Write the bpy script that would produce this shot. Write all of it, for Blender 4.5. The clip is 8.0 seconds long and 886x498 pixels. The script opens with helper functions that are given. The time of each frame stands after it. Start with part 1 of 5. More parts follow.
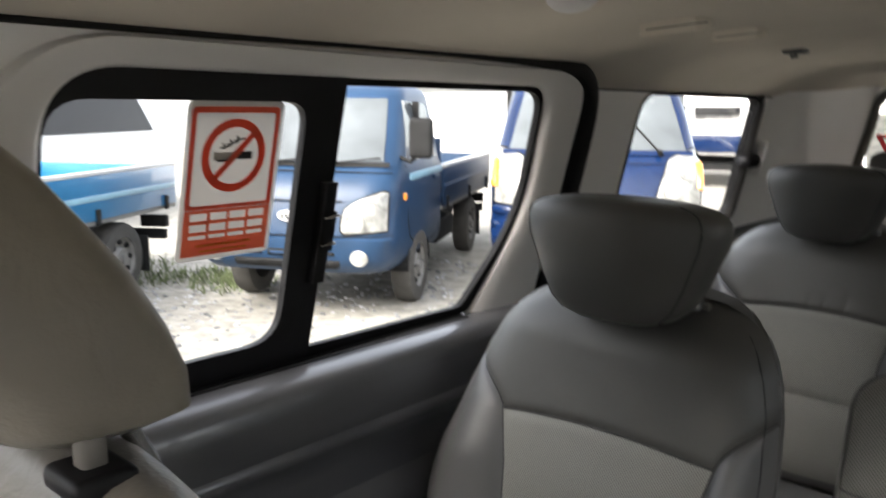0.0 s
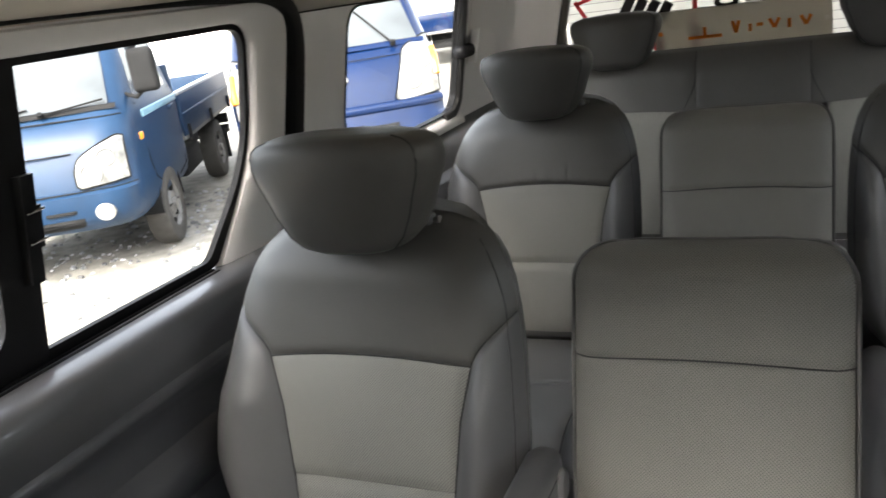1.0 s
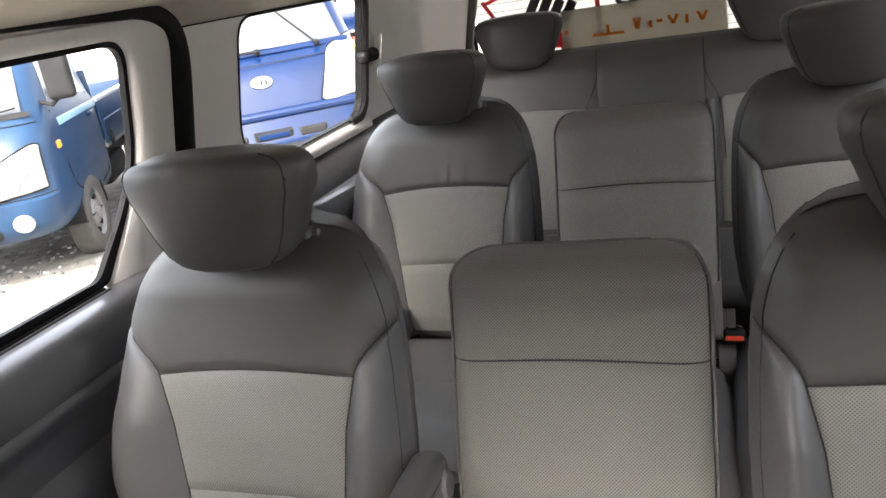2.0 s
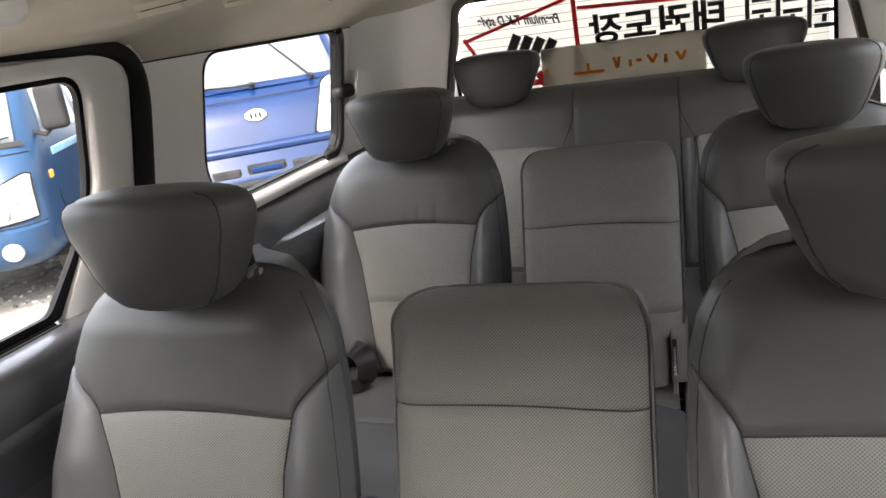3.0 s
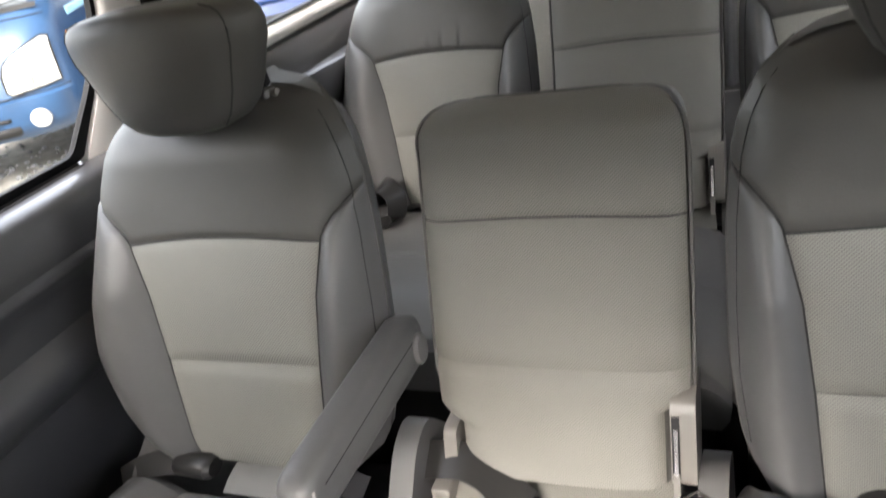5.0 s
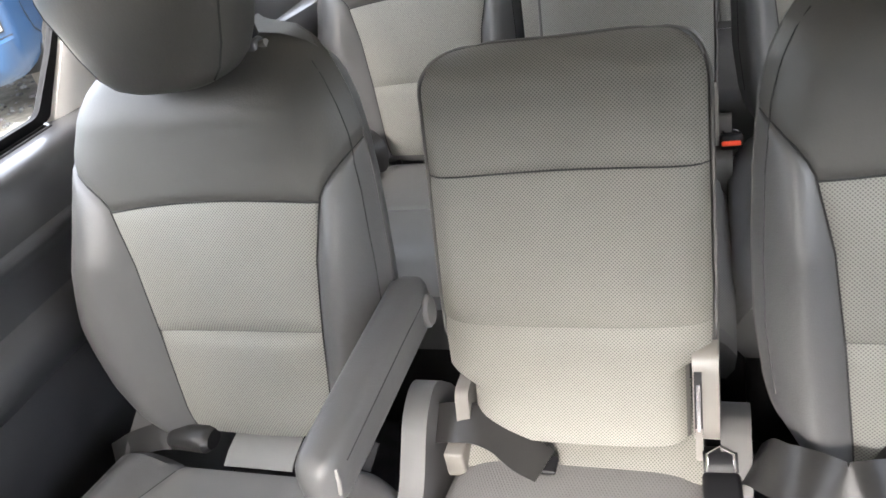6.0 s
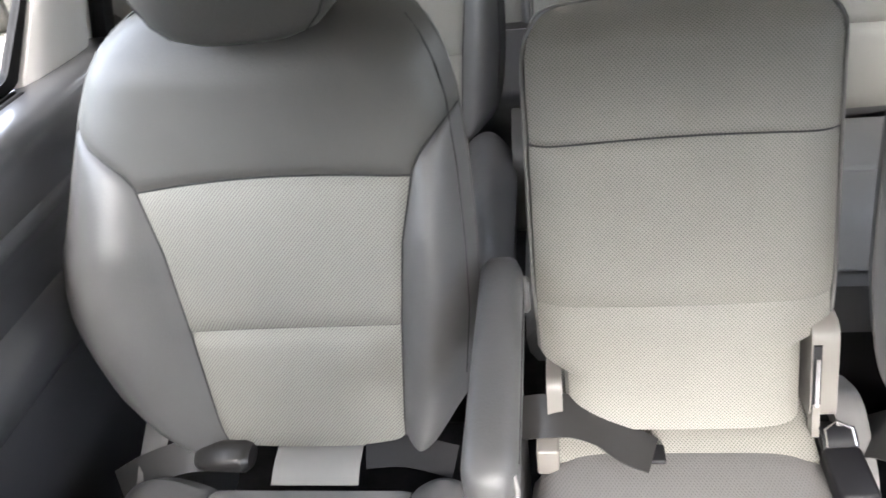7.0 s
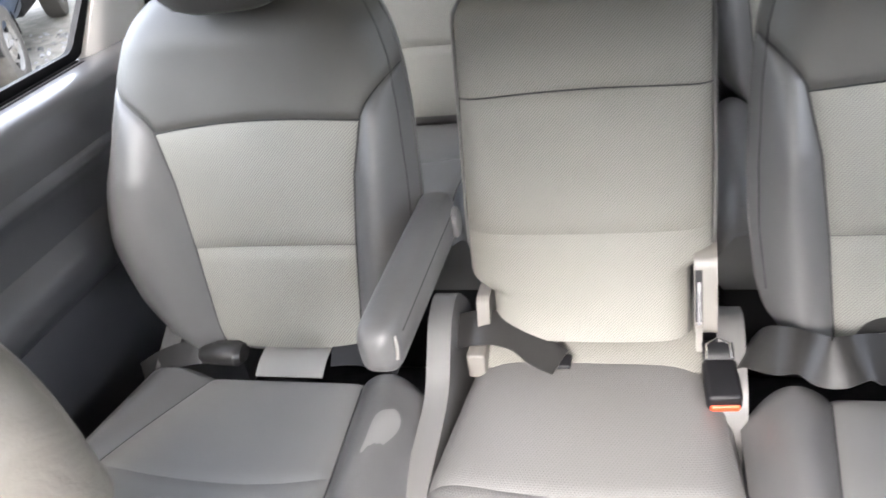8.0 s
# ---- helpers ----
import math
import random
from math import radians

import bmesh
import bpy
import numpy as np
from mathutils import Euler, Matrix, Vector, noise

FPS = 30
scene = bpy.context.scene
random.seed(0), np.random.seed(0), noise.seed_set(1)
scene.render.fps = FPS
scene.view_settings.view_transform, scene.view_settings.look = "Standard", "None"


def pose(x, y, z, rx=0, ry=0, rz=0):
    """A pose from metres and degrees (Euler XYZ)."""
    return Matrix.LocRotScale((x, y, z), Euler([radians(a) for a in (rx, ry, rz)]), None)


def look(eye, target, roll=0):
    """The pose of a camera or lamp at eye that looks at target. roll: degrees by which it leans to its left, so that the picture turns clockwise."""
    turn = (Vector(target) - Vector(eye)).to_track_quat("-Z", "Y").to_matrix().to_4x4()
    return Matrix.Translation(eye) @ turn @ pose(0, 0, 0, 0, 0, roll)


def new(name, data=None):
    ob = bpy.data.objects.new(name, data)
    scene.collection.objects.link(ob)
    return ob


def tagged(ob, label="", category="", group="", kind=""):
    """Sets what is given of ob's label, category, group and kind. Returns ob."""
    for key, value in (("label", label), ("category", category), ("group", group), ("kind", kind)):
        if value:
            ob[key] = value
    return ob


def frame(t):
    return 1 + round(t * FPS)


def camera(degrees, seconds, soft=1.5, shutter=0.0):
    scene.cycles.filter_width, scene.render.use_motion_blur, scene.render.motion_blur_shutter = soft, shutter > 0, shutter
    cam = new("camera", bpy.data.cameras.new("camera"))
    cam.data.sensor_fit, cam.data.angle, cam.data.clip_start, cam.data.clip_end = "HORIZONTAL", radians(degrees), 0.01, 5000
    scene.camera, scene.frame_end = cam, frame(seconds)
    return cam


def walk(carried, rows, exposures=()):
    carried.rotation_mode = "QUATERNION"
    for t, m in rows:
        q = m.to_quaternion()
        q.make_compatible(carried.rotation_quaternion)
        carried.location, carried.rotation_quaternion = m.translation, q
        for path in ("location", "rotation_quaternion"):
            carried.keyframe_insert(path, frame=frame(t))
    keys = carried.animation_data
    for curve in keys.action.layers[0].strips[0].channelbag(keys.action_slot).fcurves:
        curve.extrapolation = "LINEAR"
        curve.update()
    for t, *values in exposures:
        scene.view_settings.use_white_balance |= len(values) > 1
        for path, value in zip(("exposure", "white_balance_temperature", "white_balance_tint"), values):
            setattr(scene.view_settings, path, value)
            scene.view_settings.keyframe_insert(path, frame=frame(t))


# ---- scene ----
cam = camera(58.1, 8.0, shutter=0.3)
PATH = [
    (0, (0.08, 0.128, 1.169), (-1.231, 1.599, 0.827), 0.4),
    (0.2, (0.077, 0.146, 1.179), (-1.135, 1.661, 0.696), -2.9),
    (0.4, (0.076, 0.158, 1.193), (-1.019, 1.722, 0.598), -5.1),
    (0.5, (0.083, 0.158, 1.204), (-0.952, 1.755, 0.59), -5.8),
    (1, (0.122, 0.159, 1.217), (-0.701, 1.873, 0.599), -8.4),
    (1.5, (0.18, 0.167, 1.236), (-0.529, 1.921, 0.587), -10.2),
    (1.7, (0.192, 0.171, 1.234), (-0.5, 1.928, 0.574), -9.7),
    (2.8, (0.268, 0.204, 1.228), (-0.427, 1.985, 0.641), -8.7),
    (3, (0.278, 0.215, 1.227), (-0.411, 2.002, 0.651), -8.7),
    (3.5, (0.303, 0.223, 1.228), (-0.429, 1.992, 0.65), -9.1),
    (4, (0.331, 0.242, 1.227), (-0.427, 1.994, 0.631), -10.5),
    (4.5, (0.303, 0.242, 1.201), (-0.455, 1.967, 0.529), -11.7),
    (5, (0.269, 0.23, 1.166), (-0.503, 1.844, 0.272), -12.7),
    (5.2, (0.253, 0.231, 1.168), (-0.498, 1.799, 0.18), -13.5),
    (6.3, (0.132, 0.263, 1.165), (-0.494, 1.857, 0.13), -13.5),
    (6.5, (0.063, 0.258, 1.128), (-0.468, 1.974, 0.248), -11.6),
    (6.7, (-0.023, 0.278, 1.128), (-0.363, 2.023, 0.211), -9.3),
    (6.9, (-0.103, 0.268, 1.134), (-0.369, 1.982, 0.138), -7.8),
    (7, (-0.114, 0.269, 1.141), (-0.411, 1.92, 0.05), -8.1),
    (7.1, (-0.121, 0.241, 1.116), (-0.423, 1.888, 0.024), -6.6),
    (7.3, (-0.094, 0.193, 1.101), (-0.416, 1.854, 0.033), -5.6),
    (7.5, (-0.02, 0.166, 1.112), (-0.381, 1.826, 0.056), -6.1),
    (7.8, (0.074, 0.107, 1.127), (-0.477, 1.707, 0.062), -10.0),
    (8, (0.122, 0.081, 1.13), (-0.424, 1.708, 0.102), -10.7),
]
EXPOSURES = [(0.0, 2.82, 6700, 15), (0.5, 3.02, 6700, 15), (1.0, 3.32, 6700, 14), (1.5, 3.77, 6720, 17), (3.0, 3.64, 6750, 17), (4.4, 3.76, 6750, 16), (5.2, 4.02, 6750, 16), (6.4, 4.5, 6450, 16), (8.0, 4.52, 6400, 17)]
walk(cam, [(t, look(eye, target, roll)) for t, eye, target, roll in PATH], EXPOSURES)

# ---- light ----
SUN_EL, SUN_AZ = radians(38), radians(180)
world = bpy.data.worlds.new("sky")
scene.world = world
world.use_nodes = True
wn = world.node_tree.nodes
sky = wn.new("ShaderNodeTexSky")
sky.sky_type = "NISHITA"
sky.sun_disc = False
sky.sun_elevation, sky.sun_rotation = SUN_EL, SUN_AZ
sky.dust_density, sky.air_density = 4.0, 1.0
wn["Background"].inputs["Strength"].default_value = 0.15
pale = wn.new("ShaderNodeHueSaturation")
pale.inputs["Saturation"].default_value = 0.36
world.node_tree.links.new(sky.outputs[0], pale.inputs["Color"])
world.node_tree.links.new(pale.outputs[0], wn["Background"].inputs[0])
sun = new("sun", bpy.data.lights.new("sun", "SUN"))
sun.data.energy, sun.data.angle, sun.data.color = 0.75, radians(30), (1.0, 0.965, 0.9)
sun_dir = Vector((math.sin(SUN_AZ) * math.cos(SUN_EL), math.cos(SUN_AZ) * math.cos(SUN_EL), math.sin(SUN_EL)))
sun.matrix_world = look(sun_dir * 30, (0, 0, 0))


# ---- materials ----
def material(name, color, rough=0.5, metal=0.0, vary=0.12, scale=6.0, bump=0.0, grain=200.0, fine=0.0, spec=0.5, coat=0.0, second=None, soft=0.0):
    """Base colour with blotches at one scale, grain and relief at a finer one."""
    m = bpy.data.materials.new(name)
    m.use_nodes = True
    n, l = m.node_tree.nodes, m.node_tree.links
    b = n["Principled BSDF"]
    tc = n.new("ShaderNodeTexCoord")
    big = n.new("ShaderNodeTexNoise")
    big.inputs["Scale"].default_value, big.inputs["Detail"].default_value = scale, 5
    l.new(tc.outputs["Object"], big.inputs["Vector"])
    ramp = n.new("ShaderNodeMapRange")
    ramp.inputs["From Min"].default_value, ramp.inputs["From Max"].default_value = 0.3, 0.7
    l.new(big.outputs["Fac"], ramp.inputs["Value"])
    mix = n.new("ShaderNodeMix")
    mix.data_type = "RGBA"
    c2 = second or [min(1, c * (1 + vary)) for c in color]
    mix.inputs["A"].default_value = (*[c * (1 - vary) for c in color], 1)
    mix.inputs["B"].default_value = (*c2, 1)
    l.new(ramp.outputs["Result"], mix.inputs["Factor"])
    l.new(mix.outputs["Result"], b.inputs["Base Color"])
    b.inputs["Roughness"].default_value, b.inputs["Metallic"].default_value = rough, metal
    b.inputs["Specular IOR Level"].default_value = spec
    b.inputs["Coat Weight"].default_value = coat
    if rough > 0.15:
        rr = n.new("ShaderNodeMapRange")
        rr.inputs["To Min"].default_value, rr.inputs["To Max"].default_value = rough - 0.07, min(1, rough + 0.07)
        l.new(big.outputs["Fac"], rr.inputs["Value"])
        l.new(rr.outputs["Result"], b.inputs["Roughness"])
    if bump:
        small = n.new("ShaderNodeTexNoise")
        small.inputs["Scale"].default_value, small.inputs["Detail"].default_value = grain, 4
        l.new(tc.outputs["Object"], small.inputs["Vector"])
        bp = n.new("ShaderNodeBump")
        bp.inputs["Strength"].default_value, bp.inputs["Distance"].default_value = bump, 0.002
        l.new(small.outputs["Fac"], bp.inputs["Height"])
        if soft:
            waves = n.new("ShaderNodeTexNoise")
            waves.inputs["Scale"].default_value, waves.inputs["Detail"].default_value, waves.inputs["Distortion"].default_value = 22, 3, 0.6
            l.new(tc.outputs["Object"], waves.inputs["Vector"])
            b2 = n.new("ShaderNodeBump")
            b2.inputs["Strength"].default_value, b2.inputs["Distance"].default_value = soft, 0.008
            l.new(waves.outputs["Fac"], b2.inputs["Height"])
            l.new(b2.outputs["Normal"], bp.inputs["Normal"])
        l.new(bp.outputs["Normal"], b.inputs["Normal"])
    return m


def mesh_fabric(name, color, depth=0.42):
    """Perforated seat fabric: rows of small dark holes, staggered."""
    m = material(name, color, rough=0.6, vary=0.08, scale=5)
    n, l = m.node_tree.nodes, m.node_tree.links
    b = n["Principled BSDF"]
    tc = n.new("ShaderNodeTexCoord")
    sep = n.new("ShaderNodeSeparateXYZ")
    l.new(tc.outputs["Object"], sep.inputs[0])

    def calc(op, *vals):
        q = n.new("ShaderNodeMath")
        q.operation = op
        for i, v in enumerate(vals):
            if hasattr(v, "links"):
                l.new(v, q.inputs[i])
            else:
                q.inputs[i].default_value = v
        return q.outputs[0]

    up = calc("ADD", sep.outputs["Z"], calc("MULTIPLY", sep.outputs["Y"], 0.7))
    wx = calc("COSINE", calc("MULTIPLY", sep.outputs["X"], 2 * math.pi / 0.0043))
    wz = calc("COSINE", calc("MULTIPLY", up, 2 * math.pi / 0.0050))
    prod = calc("MULTIPLY", wx, wz)
    hole = n.new("ShaderNodeMapRange")
    hole.inputs["From Min"].default_value, hole.inputs["From Max"].default_value = 0.0, 0.6
    l.new(prod, hole.inputs["Value"])
    base = b.inputs["Base Color"].links[0].from_socket
    mix = n.new("ShaderNodeMix")
    mix.data_type = "RGBA"
    l.new(base, mix.inputs["A"])
    mix.inputs["B"].default_value = (*[c * depth for c in color], 1)
    l.new(hole.outputs["Result"], mix.inputs["Factor"])
    l.new(mix.outputs["Result"], b.inputs["Base Color"])
    bp = n.new("ShaderNodeBump")
    bp.inputs["Strength"].default_value, bp.inputs["Distance"].default_value = 0.35, 0.001
    bp.invert = True
    l.new(hole.outputs["Result"], bp.inputs["Height"])
    l.new(bp.outputs["Normal"], b.inputs["Normal"])
    return m


def glass_material(name, tint, rough=0.0):
    m = bpy.data.materials.new(name)
    m.use_nodes = True
    n, l = m.node_tree.nodes, m.node_tree.links
    n.remove(n["Principled BSDF"])
    tr, gl, mx = n.new("ShaderNodeBsdfTransparent"), n.new("ShaderNodeBsdfGlossy"), n.new("ShaderNodeMixShader")
    lw, pw = n.new("ShaderNodeLayerWeight"), n.new("ShaderNodeMath")
    tr.inputs["Color"].default_value = (*tint, 1)
    gl.inputs["Roughness"].default_value = rough
    pw.operation, pw.inputs[1].default_value = "POWER", 5.0
    lim = n.new("ShaderNodeMapRange")
    lim.inputs["To Min"].default_value, lim.inputs["To Max"].default_value = 0.02, 0.5
    lw.inputs["Blend"].default_value = 0.5
    l.new(lw.outputs["Facing"], pw.inputs[0])
    l.new(pw.outputs[0], lim.inputs["Value"])
    l.new(lim.outputs["Result"], mx.inputs[0])
    l.new(tr.outputs[0], mx.inputs[1])
    l.new(gl.outputs[0], mx.inputs[2])
    l.new(mx.outputs[0], n["Material Output"].inputs["Surface"])
    return m


def film_material(name, color, see=0.0, trans=0.6):
    """Printed film on glass: lets daylight through from behind."""
    m = bpy.data.materials.new(name)
    m.use_nodes = True
    n, l = m.node_tree.nodes, m.node_tree.links
    b = n["Principled BSDF"]
    b.inputs["Base Color"].default_value = (*color, 1)
    b.inputs["Roughness"].default_value = 0.5
    t = n.new("ShaderNodeBsdfTranslucent")
    t.inputs["Color"].default_value = (*color, 1)
    mx = n.new("ShaderNodeMixShader")
    mx.inputs[0].default_value = trans
    l.new(b.outputs[0], mx.inputs[1])
    l.new(t.outputs[0], mx.inputs[2])
    out = mx.outputs[0]
    if see:
        tr = n.new("ShaderNodeBsdfTransparent")
        m2 = n.new("ShaderNodeMixShader")
        m2.inputs[0].default_value = see
        l.new(out, m2.inputs[1])
        l.new(tr.outputs[0], m2.inputs[2])
        out = m2.outputs[0]
    l.new(out, n["Material Output"].inputs["Surface"])
    return m


LEATHER = material("dark_grey_leather", (0.071, 0.0697, 0.0645), rough=0.45, vary=0.1, scale=7, bump=0.14, grain=420, soft=0.07)
LEATHER_SIDE = material("side_leather", (0.093, 0.093, 0.092), rough=0.42, vary=0.1, scale=7, bump=0.14, grain=420, soft=0.07)
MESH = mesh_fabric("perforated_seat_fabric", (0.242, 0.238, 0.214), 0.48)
# Centre seats: browner weave, with the shade they stand in darkened into it.
MESH_BROWN_SHADED = mesh_fabric("shaded_brown_seat_mesh", (0.175, 0.171, 0.149), 0.42)
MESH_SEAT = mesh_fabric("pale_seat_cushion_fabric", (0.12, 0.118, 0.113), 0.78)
CUSHION = material("smooth_grey_seat_cloth", (0.17, 0.168, 0.163), rough=0.45, vary=0.08, scale=6, bump=0.2, grain=700)
BEIGE = material("beige_seat_cover", (0.22, 0.2, 0.165), rough=0.5, vary=0.12, scale=6, bump=0.2, grain=420, soft=0.4)
WORN = material("worn_grey_beige_leather", (0.135, 0.126, 0.11), rough=0.42, vary=0.16, scale=9, bump=0.2, grain=420, soft=0.55)
SEAM = material("seam_thread", (0.03, 0.03, 0.03), rough=0.8)
PLASTIC_DARK = material("dark_grey_plastic", (0.052, 0.054, 0.058), rough=0.38, vary=0.15, scale=4, bump=0.12, grain=600, spec=1.0, coat=0.5)
PLASTIC_LIGHT = material("light_grey_plastic", (0.79, 0.78, 0.76), rough=0.55, vary=0.05, scale=3, bump=0.08, grain=500)
PLASTIC_SEAT = material("warm_grey_plastic", (0.138, 0.13, 0.116), rough=0.42, vary=0.06, scale=9)
PLASTIC_SIDE = material("grey_seat_side_plastic", (0.1, 0.0985, 0.096), rough=0.45, vary=0.08, scale=8, bump=0.08, grain=500)
PLASTIC_FRAME = material("grey_moulded_plastic", (0.66, 0.65, 0.63), rough=0.6, vary=0.05, scale=3, bump=0.08, grain=500)
HEADLINER = material("headliner_fabric", (0.62, 0.57, 0.485), rough=0.95, vary=0.06, scale=3, bump=0.4, grain=700, spec=0.1)
PALE_CLOTH = material("pale_grey_cloth", (0.2, 0.196, 0.187), rough=0.6, vary=0.08, scale=8, bump=0.2, grain=700)
RUBBER = material("black_rubber", (0.006, 0.006, 0.0065), rough=0.6, spec=0.2, vary=0.2, scale=12, bump=0.1)
BLACK = material("black_plastic", (0.007, 0.007, 0.008), rough=0.5, spec=0.25, vary=0.2, scale=12)
CARPET = material("dark_carpet", (0.03, 0.03, 0.032), rough=1.0, vary=0.3, scale=20, bump=0.8, grain=500, spec=0.05)
WEBBING = material("grey_belt_webbing", (0.02, 0.0196, 0.0188), rough=0.36, vary=0.05, scale=60, bump=0.15, grain=900)
METAL = material("bare_steel", (0.55, 0.55, 0.55), rough=0.25, metal=1.0, vary=0.1, scale=30)
RED = material("red_plastic", (0.75, 0.06, 0.02), rough=0.4)
GLASS = glass_material("window_glass", (0.95, 0.97, 0.96))
FILM = film_material("white_perforated_film", (0.6, 0.578, 0.525), see=0.14, trans=0.72)
FILM_BLACK = material("black_print", (0.03, 0.028, 0.027), rough=0.6)
FILM_RED = film_material("red_print", (0.7, 0.05, 0.06), trans=0.4)
FILM_GREY = film_material("grey_brown_board", (0.5, 0.475, 0.425), trans=0.75)
FILM_ORANGE = film_material("orange_print", (0.75, 0.25, 0.03), trans=0.5)
STICKER_WHITE = film_material("sticker_white", (0.55, 0.53, 0.5), trans=0.6)
STICKER_RED = film_material("sticker_red", (0.85, 0.17, 0.09), trans=0.6)
PAINT_A = material("mid_blue_paint", (0.0075, 0.029, 0.068), rough=0.42, vary=0.16, scale=3, coat=0.0, spec=0.35)
PAINT_B = material("deep_blue_paint", (0.003, 0.013, 0.05), rough=0.14, vary=0.16, scale=3, coat=0.0, spec=0.38)
PAINT_C = material("bright_blue_paint", (0.01, 0.13, 0.28), rough=0.35, vary=0.1, scale=3, coat=0.4)
# Pale side trim; also the painted highlights of the bright blue bed's ribs.
PALE_GLINT_TRIM = material("pale_blue_glint_and_trim", (0.2, 0.36, 0.45), rough=0.4, vary=0.1, scale=5)
PAINT_W = material("white_paint", (0.5, 0.5, 0.49), rough=0.35, vary=0.03, scale=2, coat=0.3)
TRUCK_GLASS = material("truck_window", (0.09, 0.1, 0.105), rough=0.1, vary=0.3, scale=2, coat=0.0, spec=0.35)
LAMP_GLASS = material("headlamp_glass", (0.24, 0.24, 0.225), rough=0.12, vary=0.5, scale=11, coat=0.6)
AMBER = material("amber_lamp", (0.85, 0.3, 0.03), rough=0.2)
TYRE = material("tyre_rubber", (0.055, 0.052, 0.047), rough=0.85, vary=0.25, scale=15, bump=0.3, grain=80)
RIM = material("dusty_rim", (0.2, 0.195, 0.185), rough=0.6, metal=0.2, vary=0.2, scale=10)
CHASSIS = material("chassis_black", (0.014, 0.014, 0.014), rough=0.8, vary=0.4, scale=8, spec=0.15)
GRAVEL = material("gravel", (0.3, 0.284, 0.25), rough=0.95, vary=0.3, scale=7.0, bump=1.0, grain=40, spec=0.2)
STONE = material("loose_stone", (0.26, 0.25, 0.23), rough=0.9, vary=0.0, scale=3, bump=0.3, grain=60)
geo = STONE.node_tree.nodes.new("ShaderNodeNewGeometry")
tone = STONE.node_tree.nodes.new("ShaderNodeMapRange")
tone.inputs["To Min"].default_value, tone.inputs["To Max"].default_value = 0.1, 0.46
STONE.node_tree.links.new(geo.outputs["Random Per Island"], tone.inputs["Value"])
STONE.node_tree.links.new(tone.outputs["Result"], STONE.node_tree.nodes["Principled BSDF"].inputs["Base Color"])
WEED = material("weed_leaf", (0.12, 0.15, 0.06), rough=0.7, vary=0.3, scale=10)
CONCRETE = material("grey_concrete", (0.32, 0.31, 0.3), rough=0.85, vary=0.12, scale=0.6)
WALL_WHITE = material("far_white_wall", (0.75, 0.75, 0.74), rough=0.8, vary=0.06, scale=0.5)


# ---- mesh helpers ----
from mathutils.geometry import tessellate_polygon


def part(name, bm, mat, parent=None, label="", smooth=True):
    me = bpy.data.meshes.new(name)
    bmesh.ops.recalc_face_normals(bm, faces=bm.faces[:])
    bm.to_mesh(me)
    bm.free()
    if smooth:
        me.polygons.foreach_set("use_smooth", [True] * len(me.polygons))
        me.set_sharp_from_angle(angle=radians(38))
    me.materials.append(mat)
    ob = new(name, me)
    if parent:
        ob.parent = parent
    if label:
        ob["label"] = label
    return ob


def thing(name, at, label, category, group="", rz=0.0):
    e = new(name)
    e.empty_display_size = 0.05
    e.matrix_world = pose(*at, 0, 0, rz)
    return tagged(e, label, category, group)


def lerp(table, z):
    """Value at z of a table of (z, value), smoothly joined."""
    if z <= table[0][0]:
        return table[0][1]
    for (a, va), (b, vb) in zip(table, table[1:]):
        if z <= b:
            return va + (vb - va) * (z - a) / (b - a)
    return table[-1][1]


def add_grid(bm, fn, nu, nv):
    vs = [[bm.verts.new(fn(i / nu, j / nv)) for i in range(nu + 1)] for j in range(nv + 1)]
    for j in range(nv):
        for i in range(nu):
            bm.faces.new((vs[j][i], vs[j][i + 1], vs[j + 1][i + 1], vs[j + 1][i]))
    return vs


def add_loft(bm, rings, cap=True, closed=True):
    vs = [[bm.verts.new(p) for p in r] for r in rings]
    k = len(vs[0])
    for a, b in zip(vs, vs[1:]):
        for i in range(k if closed else k - 1):
            bm.faces.new((a[i], a[(i + 1) % k], b[(i + 1) % k], b[i]))
    if cap:
        bm.faces.new(vs[0])
        bm.faces.new(vs[-1])
    return vs


def add_box(bm, x0, x1, y0, y1, z0, z1, bevel=0.0):
    r = bmesh.ops.create_cube(bm, size=1.0, matrix=Matrix.Translation(((x0 + x1) / 2, (y0 + y1) / 2, (z0 + z1) / 2)) @ Matrix.Diagonal((x1 - x0, y1 - y0, z1 - z0, 1)))
    if bevel:
        es = list({e for v in r["verts"] for e in v.link_edges})
        bmesh.ops.bevel(bm, geom=es, offset=bevel, segments=3, affect="EDGES", profile=0.5)


def box(x0, x1, y0, y1, z0, z1, bevel=0.0):
    bm = bmesh.new()
    add_box(bm, x0, x1, y0, y1, z0, z1, bevel)
    return bm


def smooth_path(points, steps=6):
    """A Catmull-Rom line through the points."""
    ps = [Vector(p) for p in points]
    ps = [2 * ps[0] - ps[1]] + ps + [2 * ps[-1] - ps[-2]]
    out = []
    for a, b, c, d in zip(ps, ps[1:], ps[2:], ps[3:]):
        for i in range(steps):
            t = i / steps
            out.append(0.5 * (2 * b + (c - a) * t + (2 * a - 5 * b + 4 * c - d) * t * t + (3 * b - a - 3 * c + d) * t ** 3))
    out.append(ps[-2])
    return out


